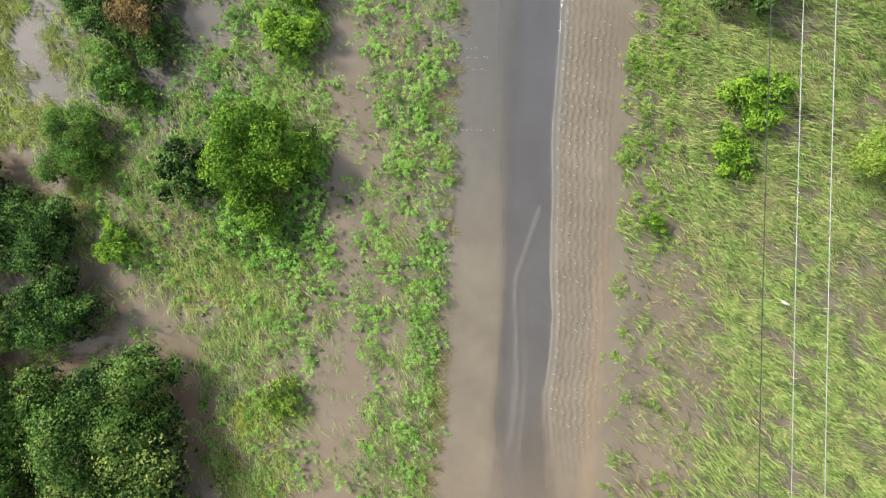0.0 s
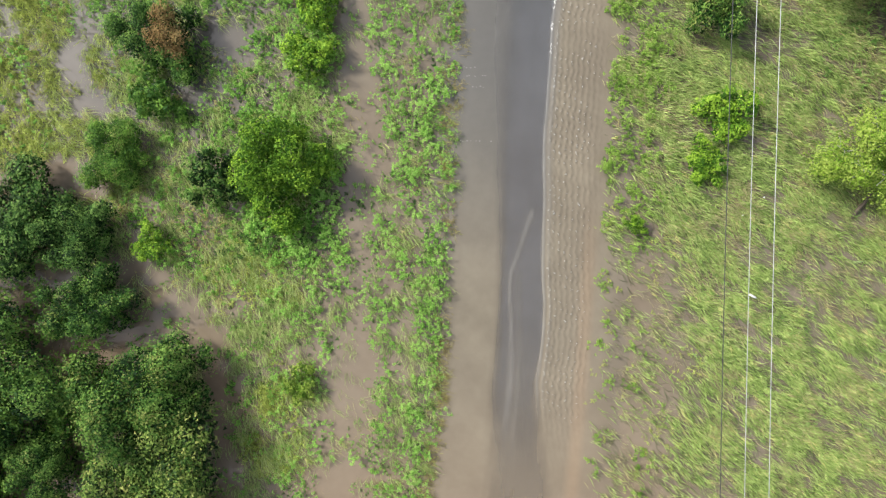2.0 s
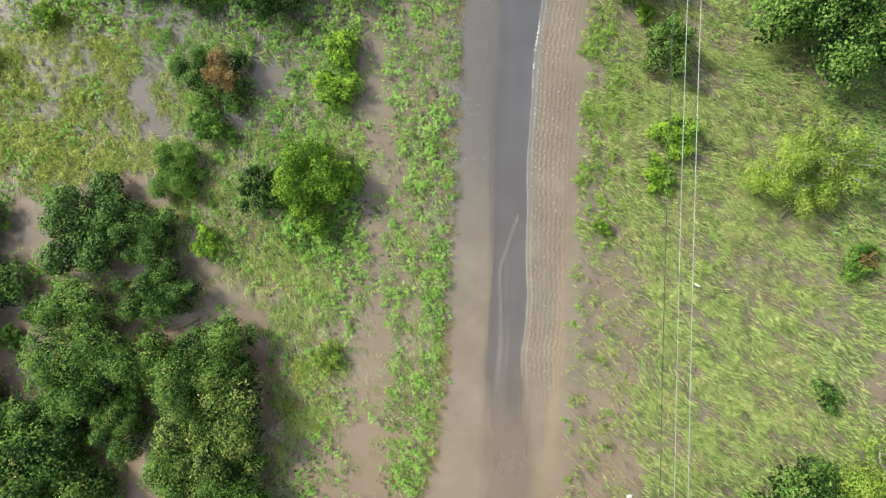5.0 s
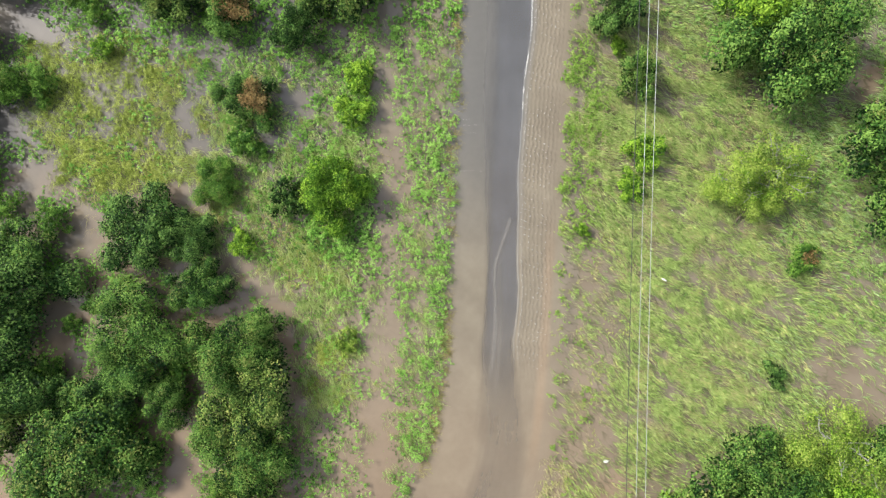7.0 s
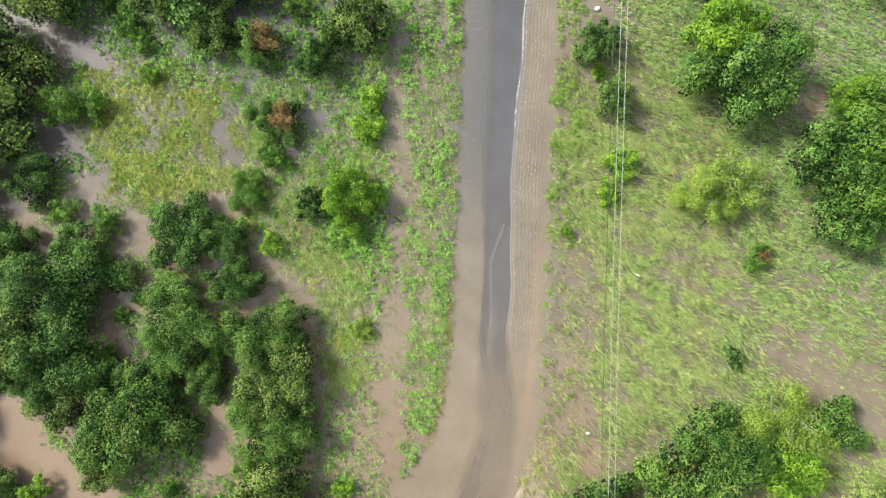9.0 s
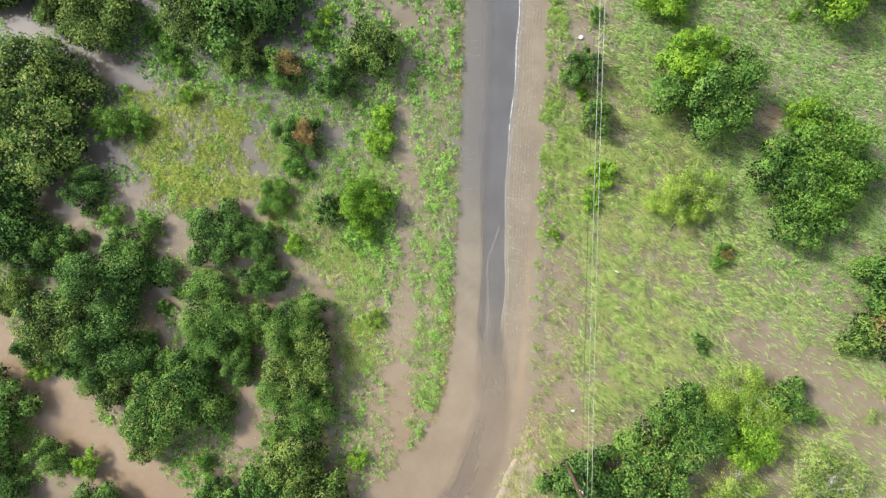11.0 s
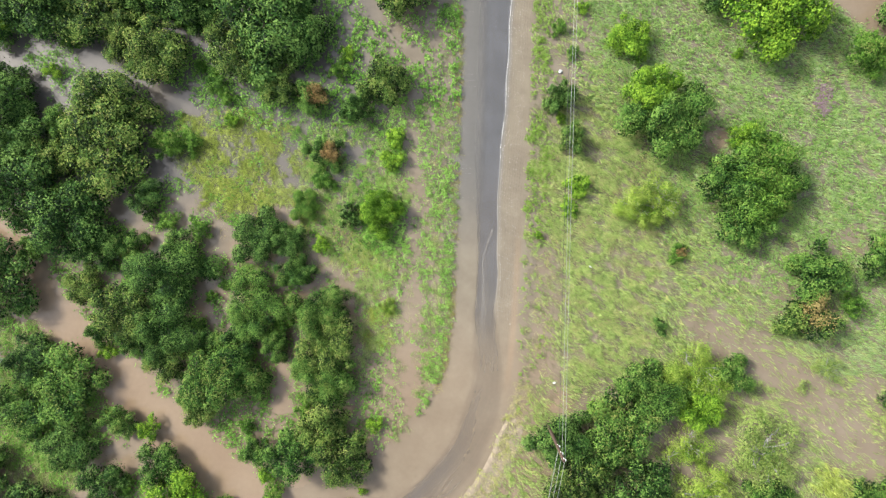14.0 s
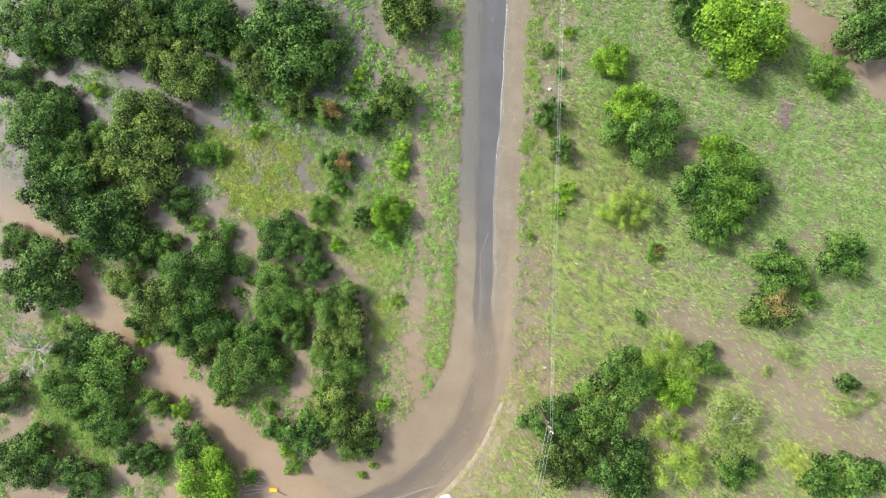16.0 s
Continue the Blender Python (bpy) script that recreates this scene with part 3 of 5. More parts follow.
def foam_line(name, label, offset_of, q0, q1, n, seed, wide, fleck=1.0):
    """Flecks of froth riding on a wave's crest."""
    rng = np.random.default_rng(seed)
    q = rng.uniform(q0, q1, n)
    keep = vnoise(q, q * 0, 0.5, seed) + 0.35 * step(q0, q0 + 9, q) > 0.48
    q = q[keep]
    o = np.argsort(STATION)
    s = offset_of(q) + rng.normal(size=len(q)) * wide
    cx, cy, sx, sy = (np.interp(q, STATION[o], a[o]) for a in (LINE[:, 0], LINE[:, 1], SIDE[:, 0], SIDE[:, 1]))
    x, y = cx + s * sx, cy + s * sy
    z = flow_height(q, s, x, y) + 0.006
    V, F4 = [], []
    for i in range(len(q)):
        r, b = rng.uniform(0.012, 0.030) * fleck, len(V)
        k = 5
        for a in range(k):
            w = 2 * math.pi * a / k
            V.append((x[i] + math.cos(w) * r * rng.uniform(0.5, 1), y[i] + math.sin(w) * r * rng.uniform(0.8, 2.0), z[i]))
        V.append((x[i], y[i], z[i] + r * 0.5))
        F4 += [(b + a, b + (a + 1) % k, b + k) for a in range(k)]
    tagged(new(name, mesh_np(name, V, F4, FOAM, True)), label, "foam", kind="stuff")


foam_line("foam", "white froth on the standing wave across the road", lambda q: lip(q) + 0.03, 8.0, 30, 1500, 3, 0.028, 0.52)
foam_line("foam", "thin froth streak on the shallow crown", lambda q: np.interp(q, [18, 24, 30], [0.0, -0.05, 0.25]), 18.5, 30, 60, 4, 0.03, 0.7)


def glints(n, seed):
    """Foam-white flecks laid on the ripple crests in place of sun glints."""
    rng = np.random.default_rng(seed)
    q, s = rng.uniform(-8, 26, n), rng.uniform(0.6, 3.4, n)
    o = np.argsort(STATION)
    cx, cy, sx, sy = (np.interp(q, STATION[o], a[o]) for a in (LINE[:, 0], LINE[:, 1], SIDE[:, 0], SIDE[:, 1]))
    x, y = cx + s * sx, cy + s * sy
    z = flow_height(q, s, x, y)
    keep = (z > 0.036) & (s > lip(q) + 0.12)
    x, y, z = x[keep], y[keep], z[keep] + 0.004
    a = rng.uniform(0.9, 1.5, len(x))
    u, v = rng.uniform(0.014, 0.036, len(x)), rng.uniform(0.005, 0.010, len(x))
    c, d = np.cos(a), np.sin(a)
    V = np.stack([np.stack([x + c * u, y + d * u, z], 1), np.stack([x - d * v, y + c * v, z + 0.006], 1), np.stack([x - c * u, y - d * u, z], 1), np.stack([x + d * v, y - c * v, z - 0.004], 1)], 1)
    i = np.arange(len(x))[:, None] * 4
    tagged(new("foam", mesh_np("foam", V.reshape(-1, 3), i + [0, 1, 2, 3], FOAM)), "white flecks laid as sun glints on the ripple crests", "foam", kind="stuff")


glints(17000, 12)


def bubble_rows(rows, seed):
    """Rows of small bubbles where the current breaks over ridges of the road's surface."""
    rng = np.random.default_rng(seed)
    V, F3 = [], []
    for y, x0, x1 in rows:
        for x in np.arange(x0, x1, 0.17):
            if rng.random() < 0.25:
                continue
            px, py, r, b = x + rng.normal() * 0.03, y + rng.normal() * 0.025, rng.uniform(0.012, 0.022), len(V)
            for a in range(5):
                V.append((px + math.cos(a * 1.257) * r * 1.5, py + math.sin(a * 1.257) * r, 0.017))
            V.append((px, py, 0.017 + r * 0.6))
            F3 += [(b + a, b + (a + 1) % 5, b + 5) for a in range(5)]
    tagged(new("foam", mesh_np("foam", V, F3, BUBBLES, True)), "faint rows of bubbles across the flooded road", "foam", kind="stuff")


bubble_rows([(4.50, -0.4, 1.4), (7.35, 0.0, 0.9), (6.85, 0.1, 0.8), (7.7, -0.3, 0.4), (15.3, 0.0, 1.4), (15.9, 0.0, 1.2), (16.5, -0.1, 1.3), (22.5, 0.2, 1.6)], 41)
foam_line("foam", "thin froth lines on the wave round the bend", bend_wave, -32.0, -25.5, 420, 6, 0.02, 0.28)
foam_line("foam", "thin froth lines beside the wave round the bend", lambda q: bend_wave(q) + 0.85, -29.5, -25.8, 200, 7, 0.02, 0.25)

# ---- trees and bushes ----
LOOK = {   # leaves, accent leaves, share of accent clumps, openness, words
    "dark": ("dark", None, 0, 1.0, "dark green dense"), "green": ("green", "tip", 0.06, 1.0, "mid-green leafy"),
    "olive": ("olive", "tip", 0.17, 1.0, "olive-green leafy"), "tip": ("green", "tip", 0.20, 1.0, "green, yellow-tipped leafy"),
    "bright": ("bright", None, 0, 1.0, "bright yellow-green leafy"), "pale": ("pale", "green", 0.14, 0.68, "pale, thinly leaved"), "lace": ("lime", "bright", 0.2, 0.95, "lacy yellow-green"),
    "spring": ("fresh", "tip", 0.10, 1.0, "fresh green leafy"), "lime": ("lime", "bright", 0.2, 1.0, "pale yellow-green leafy"), "rust": ("green", "rust", 0.36, 1.0, "green, rust-headed"), "rustl": ("olive", "amber", 0.3, 1.0, "olive, amber-headed"),
}
SIZES = {   # crown radius, height, lobes, leaf sprays, leaves in a spray, leaf length
    "large": (3.6, 5.0, 17, 780, 23, 0.135), "middle": (2.1, 3.6, 12, 430, 19, 0.110), "near": (2.1, 3.6, 13, 560, 27, 0.088),
    "small": (0.95, 1.5, 9, 125, 19, 0.076), "broad": (3.6, 5.0, 22, 700, 36, 0.112), "distant": (3.6, 5.0, 17, 600, 17, 0.172)}
grown = {}


def grow(kind, size, seed):
    """A plant with trunk, limbs and a crown of leaf sprays, its foot at the origin."""
    rng = np.random.default_rng(abs(hash_of(kind, size, seed)))
    leaf, accent, share, full, words = LOOK[kind]
    R, H, lobes, clumps, per, ls = SIZES[size]
    thin = full < 1
    root = new("bush" if size == "small" else "tree")
    C, RL = [(0.0, 0.0, H * 0.26)], [R * (0.60 if size == "small" else 0.58)]
    for i in range(lobes):
        a = i * 2.399 + rng.uniform(-0.5, 0.5)
        d = R * (0.16 + (0.52 if size == "small" else 0.60) * math.sqrt((i + 0.5) / lobes)) * rng.uniform(0.8, 1.16) * (1 + 0.16 * math.sin(2 * a + seed) + 0.12 * math.sin(3 * a + 2.1 * seed))
        r = R * (rng.uniform(0.13, 0.29) if size == "broad" else rng.uniform(0.15, 0.34))
        C.append((d * math.cos(a), d * math.sin(a), H * rng.uniform(0.34, 0.80) * (1 - 0.50 * (d / R) ** 2)))
        RL.append(r)
    C, RL = np.array(C), np.array(RL)
    lift = H / R * 0.62                                   # lobes are a little taller than wide

    def roof(x, y):
        """Height of the crown's outer skin, and how far inside its outline."""
        d2 = (x[:, None] - C[:, 0]) ** 2 + (y[:, None] - C[:, 1]) ** 2
        cap = C[:, 2] + lift * np.sqrt(np.maximum(RL ** 2 - d2, 0))
        cap = np.where(d2 < RL ** 2, cap, -1.0)
        return cap.max(1)

    n = int(clumps * full)
    x, y = rng.uniform(-R * 1.15, R * 1.15, n * 4), rng.uniform(-R * 1.15, R * 1.15, n * 4)
    z = roof(x, y)
    pads = 0.55 * vnoise(x + 50, y + 50, R * 0.30, seed + 3) + 0.45 * vnoise(x + 70, y + 30, R * 0.14, seed + 5)
    keep = (z > 0) & (pads > (0.44 if thin else 0.43 if size == "broad" else 0.38))
    x, y, z = x[keep][:n], y[keep][:n], z[keep][:n]
    e = R * 0.06
    slope = np.stack([(roof(x - e, y) - roof(x + e, y)) / (2 * e), (roof(x, y - e) - roof(x, y + e)) / (2 * e), np.full(len(x), 1.0)], 1)
    slope[:, :2] = np.clip(slope[:, :2], -1.6, 1.6)
    slope /= np.linalg.norm(slope, axis=1, keepdims=True)
    steep = 1 - slope[:, 2]
    z = np.minimum(z, H) * (1.05 - rng.random(len(x)) ** 1.6 * (0.36 + 0.5 * steep))
    n = len(x)
    rep = rng.integers(int(per * 0.6), int(per * 1.4), n)
    m = rep.sum()
    d = np.repeat(slope + rng.normal(size=(n, 3)) * 0.22 + [0, 0, 0.2], rep, axis=0)
    d /= np.linalg.norm(d, axis=1, keepdims=True)
    wide = np.repeat(rng.uniform(0.035, 0.095, n) * R, rep)[:, None]
    o = np.clip(rng.normal(size=(m, 3)), -1.8, 1.8)
    o -= d * (o * d).sum(1, keepdims=True) * 0.55             # a spray is flatter than it is broad
    a = np.arctan2(y, x) + rng.normal(size=n) * 0.6
    reach = np.repeat(np.stack([np.cos(a), np.sin(a), rng.uniform(-0.2, 0.5, n)], 1), rep, axis=0)
    along = (o * reach).sum(1, keepdims=True)
    o = (o + reach * along * 1.2) * (1.15 - 0.35 * np.clip(along, -1, 1))   # it reaches outward and tapers
    bow = (o ** 2).sum(1, keepdims=True)
    P = np.repeat(np.stack([x, y, z], 1), rep, axis=0) + o * wide - d * wide * bow * 0.16
    N = d + o * 0.30 + rng.normal(size=(m, 3)) * 0.36
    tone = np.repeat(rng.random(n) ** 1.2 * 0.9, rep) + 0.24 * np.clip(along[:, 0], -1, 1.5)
    heads = np.hypot(x - R * 0.3, y - R * 0.15) < R * 0.45
    if kind in ("rust", "rustl"):
        tuft = heads & (rng.random(n) < share * 2.6) & (z > H * 0.35)
    else:
        tuft = (rng.random(n) < share) & (slope[:, 2] > 0.5)
    tag, size_of = np.repeat(tuft, rep), ls * (0.85 if thin else 1.0) * rng.uniform(0.55, 1.35, m)
    if not thin:                                          # leaves deep inside close the crown, toned dark as the shade in there
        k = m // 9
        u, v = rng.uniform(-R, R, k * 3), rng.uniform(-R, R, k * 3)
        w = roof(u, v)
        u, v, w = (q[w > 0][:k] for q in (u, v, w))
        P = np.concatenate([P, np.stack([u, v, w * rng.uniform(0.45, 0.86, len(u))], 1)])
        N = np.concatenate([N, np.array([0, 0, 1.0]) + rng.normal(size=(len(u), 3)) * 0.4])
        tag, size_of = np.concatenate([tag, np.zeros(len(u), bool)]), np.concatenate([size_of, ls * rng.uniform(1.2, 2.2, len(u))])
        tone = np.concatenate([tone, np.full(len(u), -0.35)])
    N /= np.linalg.norm(N, axis=1, keepdims=True)
    P[:, 2] = np.maximum(P[:, 2], 0.04)
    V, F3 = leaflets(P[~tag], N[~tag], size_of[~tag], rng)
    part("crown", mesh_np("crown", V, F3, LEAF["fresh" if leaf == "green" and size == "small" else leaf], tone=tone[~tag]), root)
    if accent and tag.any():
        V, F3 = leaflets(P[tag], N[tag], size_of[tag] * 0.95, rng)
        tuft = part("leaf_tuft", mesh_np("leaf_tuft", V, F3, LEAF[accent], tone=tone[tag]), root, {"rust": "rust-brown leaf tuft", "amber": "amber-yellow leaf tuft", "tip": "yellowed leaf tips", "green": "greener leaf tufts", "bright": "bright green leaf tufts"}[accent])
        tagged(tuft, kind="stuff")
    thick = 0.035 * R + 0.02
    fork = H * (0.12 if size == "small" else 0.3)
    wood = DEADWOOD if thin else BARK
    lean = Vector((rng.uniform(-0.2, 0.2) * R * 0.4, rng.uniform(-0.2, 0.2) * R * 0.4, fork))
    part("trunk", tube("trunk", [(0, 0, -0.45), (lean.x * 0.4, lean.y * 0.4, fork * 0.5), tuple(lean)], [thick * 1.35, thick * 1.05, thick * 0.9], wood, 8), root)
    for c, r in list(zip(C, RL))[1:(4 if size == "small" else 10 if thin else 7)]:
        c, r = Vector(c), float(r)
        end = c + Vector((c.x * 0.15, c.y * 0.15, r * lift * (0.8 if thin else 0.3)))
        mid = (c * 0.5 + lean * 0.5) + Vector((rng.uniform(-0.1, 0.1) * R, rng.uniform(-0.1, 0.1) * R, 0))
        limb = part("limb", tube("limb", [tuple(lean), tuple(mid), tuple(end)], [thick * 0.7, thick * 0.4, thick * 0.12], wood, 6), root)
        if thin and size != "small":
            for q in range(5):
                p = mid.lerp(end, 0.15 + 0.17 * q)
                t = p + Vector((rng.uniform(-1, 1), rng.uniform(-1, 1), rng.uniform(0.2, 0.7))) * r * 0.9
                part("twig", tube("twig", [tuple(p), tuple(p.lerp(t, 0.5) + Vector((0, 0, 0.05))), tuple(t)], [thick * 0.18, thick * 0.12, thick * 0.05], wood, 5), limb)
    return root


def hash_of(*a):
    v = 7
    for ch in "|".join(str(i) for i in a):
        v = (v * 131 + ord(ch)) % 1000003
    return v


placed = 0


def plant(kind, x, y, r, h):
    """Stands a tree or bush of that kind with crown radius r and height h at x, y."""
    global placed
    placed += 1
    rng = random.Random(placed)
    size = "large" if r > 2.75 else "middle" if r > 1.35 else "small"
    if size == "large" and abs(x + 14) < 6.5 and abs(y + 4) < 10:
        size = "broad"
    if size == "large" and (abs(x + 2) > 27 or abs(y) > 14):
        size = "distant"
    if size == "middle" and abs(x + 2) < 19 and abs(y) < 10:
        size = "near"
    key = (kind, size, placed % 3)
    R, H = SIZES[size][:2]
    stretch = rng.uniform(0.94, 1.06)
    m = pose(x, y, 0, 0, 0, rng.uniform(0, 360) if not kind.startswith("rust") else rng.uniform(-50, 50))
    k = Vector((1.12 * r / R * stretch, 1.12 * r / R / stretch, h / H))
    if key not in grown:
        ob = grown[key] = grow(*key)
        ob.matrix_basis = m @ Matrix.Diagonal((*k, 1))
    else:
        s0 = grown[key].scale
        ob = copy_thing(grown[key], m @ Matrix.Diagonal((k.x / s0.x, k.y / s0.y, k.z / s0.z, 1)))
    words = LOOK[kind][4]
    where = "standing in brown flood water" if x < 0 else "standing in flooded grass"
    noun = "low bush" if size == "small" else "spreading tree" if size in ("large", "distant", "broad") else "young tree"
    tagged(ob, words + " " + noun + " " + where, "bush" if size == "small" else "tree", "flooded bushes" if size == "small" else "flooded trees")
    return ob


plant('dark', -46.91, 22.73, 3.69, 5.15)
plant('dark', -41.29, 22.98, 3.92, 5.36)
plant('bright', -45.68, 21.18, 1.69, 2.91)
plant('olive', -36.10, 23.25, 3.92, 5.36)
plant('olive', -29.58, 18.32, 3.22, 4.71)
plant('olive', -33.69, 12.88, 3.69, 5.15)
plant('olive', -34.42, 8.95, 4.27, 5.69)
plant('dark', -45.61, 12.52, 3.80, 5.25)
plant('dark', -49.28, 17.33, 2.16, 3.30)
plant('dark', -43.26, 5.31, 4.27, 5.69)
plant('dark', -37.51, 1.78, 4.04, 5.47)
plant('spring', -28.81, 9.52, 1.63, 2.86)
plant('green', -26.58, 9.50, 1.21, 1.86)
plant('bright', -40.53, 16.68, 0.97, 1.53)
plant('dark', -30.92, 3.90, 1.75, 2.96)
plant('green', -28.74, 1.86, 1.15, 1.78)
plant('green', -25.57, 1.03, 1.27, 1.95)
plant('dark', -18.74, 21.55, 4.95, 6.34)
plant('olive', -21.77, 18.37, 2.87, 4.38)
plant('dark', -15.46, 19.86, 2.87, 4.38)
plant('olive', -18.01, 15.25, 2.22, 3.35)
plant('rust', -14.70, 14.10, 1.81, 3.01)
plant('dark', -27.46, 23.94, 3.34, 4.82)
plant('olive', -7.64, 15.41, 2.50, 4.48)
plant('dark', -10.23, 12.87, 1.44, 3.40)
plant('olive', -5.88, 24.26, 3.08, 5.75)
plant('bright', -11.27, 18.39, 0.85, 1.36)
plant('green', -11.89, 16.82, 1.09, 1.70)
plant('rust', -13.22, 8.56, 1.75, 2.70)
plant('green', -13.41, 6.05, 1.30, 1.90)
plant('bright', -6.52, 10.24, 1.20, 1.80)
plant('bright', -6.74, 7.92, 1.25, 1.90)
plant('bright', -7.85, 3.09, 2.09, 4.06)
plant('dark', -10.67, 2.50, 1.32, 2.85)
plant('spring', -15.20, 3.40, 1.55, 2.00)
plant('dark', -19.66, 0.47, 2.63, 3.68)
plant('dark', -16.55, 0.14, 1.69, 2.91)
plant('bright', -13.58, -0.19, 1.00, 1.40)
plant('green', -16.08, -2.82, 1.87, 3.06)
plant('green', -21.35, -3.12, 0.67, 1.11)
plant('green', -23.21, -4.31, 0.73, 1.20)
plant('green', -24.60, -5.45, 0.67, 1.11)
plant('green', -19.47, -6.12, 2.99, 4.49)
plant('tip', -13.45, -6.75, 2.81, 4.33)
plant('olive', -12.95, -9.76, 2.75, 4.28)
plant('tip', -12.79, -13.22, 2.87, 4.38)
plant('olive', -12.88, -17.14, 2.75, 4.28)
plant('olive', -11.21, -20.39, 2.87, 4.38)
plant('green', -16.06, -20.53, 2.75, 4.28)
plant('bright', -8.16, -17.80, 0.91, 1.45)
plant('tip', -17.95, -24.42, 1.21, 1.86)
plant('dark', -28.19, -3.21, 3.46, 4.93)
plant('olive', -32.86, -6.91, 3.10, 4.60)
plant('dark', -28.50, -8.03, 3.34, 4.82)
plant('tip', -22.92, -13.01, 3.69, 5.15)
plant('olive', -25.17, -16.16, 2.04, 3.20)
plant('olive', -28.50, -11.29, 2.52, 3.59)
plant('green', -17.90, -9.84, 1.63, 2.86)
plant('green', -19.86, -13.85, 1.45, 2.73)
plant('dark', -24.68, -9.96, 1.57, 2.82)
plant('dark', -45.44, -4.02, 4.15, 5.58)
plant('green', -48.99, -0.45, 2.04, 3.20)
plant('green', -35.27, -8.90, 1.57, 2.82)
plant('green', -38.21, -14.15, 3.50, 4.68)
plant('dark', -42.54, -11.80, 2.53, 2.69)
plant('dark', -38.22, -19.98, 2.77, 3.21)
plant('green', -43.26, -17.00, 2.77, 3.21)
plant('tip', -33.42, -17.76, 1.81, 3.01)
plant('bright', -30.38, -18.62, 1.33, 2.28)
plant('green', -29.12, -21.90, 2.28, 3.39)
plant('dark', -35.02, -23.88, 2.28, 3.39)
plant('green', -32.96, -24.41, 0.97, 1.53)
plant('dark', -47.60, -24.18, 3.34, 4.82)
plant('dark', -41.80, -26.14, 2.63, 3.68)
plant('dark', -49.88, -17.12, 2.16, 3.30)
plant('green', -45.95, -21.46, 1.57, 2.82)
plant('bright', -26.82, -26.05, 3.57, 5.03)
plant('green', -19.81, -20.59, 1.45, 2.73)
plant('bright', -18.94, -22.94, 1.03, 1.61)
plant('green', -22.96, -25.81, 1.09, 1.70)
plant('dark', 10.00, -18.30, 2.85, 4.36)
plant('olive', 11.19, -22.92, 2.85, 5.47)
plant('tip', 14.94, -16.91, 3.20, 5.89)
plant('green', 18.10, -13.65, 2.90, 5.07)
plant('lace', 22.39, -12.02, 3.09, 4.20)
plant('green', 25.36, -12.00, 2.03, 3.81)
plant('bright', 22.40, -14.94, 2.38, 4.36)
plant('dark', 17.33, -23.82, 3.31, 6.02)
plant('lace', 21.72, -18.90, 2.50, 3.70)
plant('pale', 28.48, -19.18, 3.55, 4.60)
plant('lace', 23.21, -23.57, 2.74, 3.90)
plant('green', 29.23, -23.37, 2.15, 4.12)
plant('dark', 14.12, -20.27, 1.68, 3.65)
plant('green', 37.82, -24.01, 2.27, 4.24)
plant('green', 42.22, -23.65, 2.73, 5.34)
plant('dark', 40.70, -14.20, 1.32, 2.85)
plant('pale', 41.01, -16.26, 1.56, 2.91)
plant('rustl', 32.54, -6.66, 2.62, 4.60)
plant('green', 33.38, -2.32, 2.73, 5.34)
plant('green', 39.58, -0.94, 2.50, 4.48)
plant('green', 36.80, -5.42, 1.32, 2.85)
plant('spring', 27.78, 8.16, 2.85, 5.47)
plant('green', 25.00, 6.13, 2.73, 5.34)
plant('spring', 27.35, 4.87, 2.96, 5.62)
plant('bright', 26.43, 10.36, 1.44, 3.40)
plant('green', 26.39, 2.41, 2.62, 4.60)
plant('green', 29.97, 5.94, 2.27, 4.24)
plant('bright', 17.71, 14.59, 2.50, 4.48)
plant('green', 19.04, 12.00, 3.54, 6.29)
plant('lace', 16.70, 3.70, 2.15, 3.90)
plant('lace', 18.75, 4.60, 2.10, 4.00)
plant('bright', 15.26, 19.48, 2.15, 4.12)
plant('bright', 28.11, 22.04, 4.68, 7.66)
plant('spring', 37.89, 18.12, 2.27, 4.24)
plant('dark', 41.73, 22.40, 3.08, 5.75)
plant('bright', 11.05, 5.80, 1.35, 1.86)
plant('bright', 10.35, 3.60, 1.05, 1.10)
plant('tip', 10.38, 10.16, 1.38, 3.33)
plant('dark', 9.25, 14.10, 1.56, 3.52)
plant('bright', 9.42, 12.18, 0.61, 1.03)
plant('green', 9.04, 20.81, 0.85, 1.36)
plant('bright', 11.31, 22.82, 0.73, 1.20)
plant('green', 10.41, 18.43, 0.73, 1.20)
plant('rust', 20.63, -0.72, 1.09, 1.70)
plant('dark', 19.18, -7.68, 0.85, 1.36)
plant('dark', 23.58, 24.56, 2.03, 4.00)
plant('pale', 34.60, -11.25, 1.44, 2.81)
plant('lime', -7.00, -6.35, 0.95, 1.20)
plant('bright', 7.40, 0.89, 0.49, 0.87)
plant('pale', 32.74, -13.07, 0.85, 1.30)
plant('bright', 12.84, -15.58, 0.73, 1.20)
plant('pale', 13.69, -16.08, 1.21, 1.77)
plant('pale', 43.43, -15.49, 1.21, 1.77)
plant('bright', -22.53, 11.77, 0.85, 1.36)
plant('bright', -11.93, -12.97, 0.73, 1.20)
plant('bright', 26.09, 18.34, 0.61, 1.03)
plant('green', -31.51, -10.18, 1.57, 2.82)
plant('bright', -34.75, -10.88, 1.10, 1.27)
plant('green', -21.07, -11.17, 1.33, 2.28)
plant('green', -22.13, -9.70, 1.09, 1.70)
plant('green', -17.46, -8.08, 1.21, 1.86)
plant('green', -15.25, -16.05, 1.09, 1.70)
plant('green', -20.86, -18.17, 0.97, 1.53)
plant('olive', -36.72, -4.60, 2.04, 3.20)
plant('dark', -35.15, -0.79, 2.16, 3.30)
plant('green', -32.56, -0.39, 1.81, 3.01)
plant('green', -42.24, -0.99, 1.45, 2.73)
plant('green', -27.11, -0.94, 2.04, 3.20)
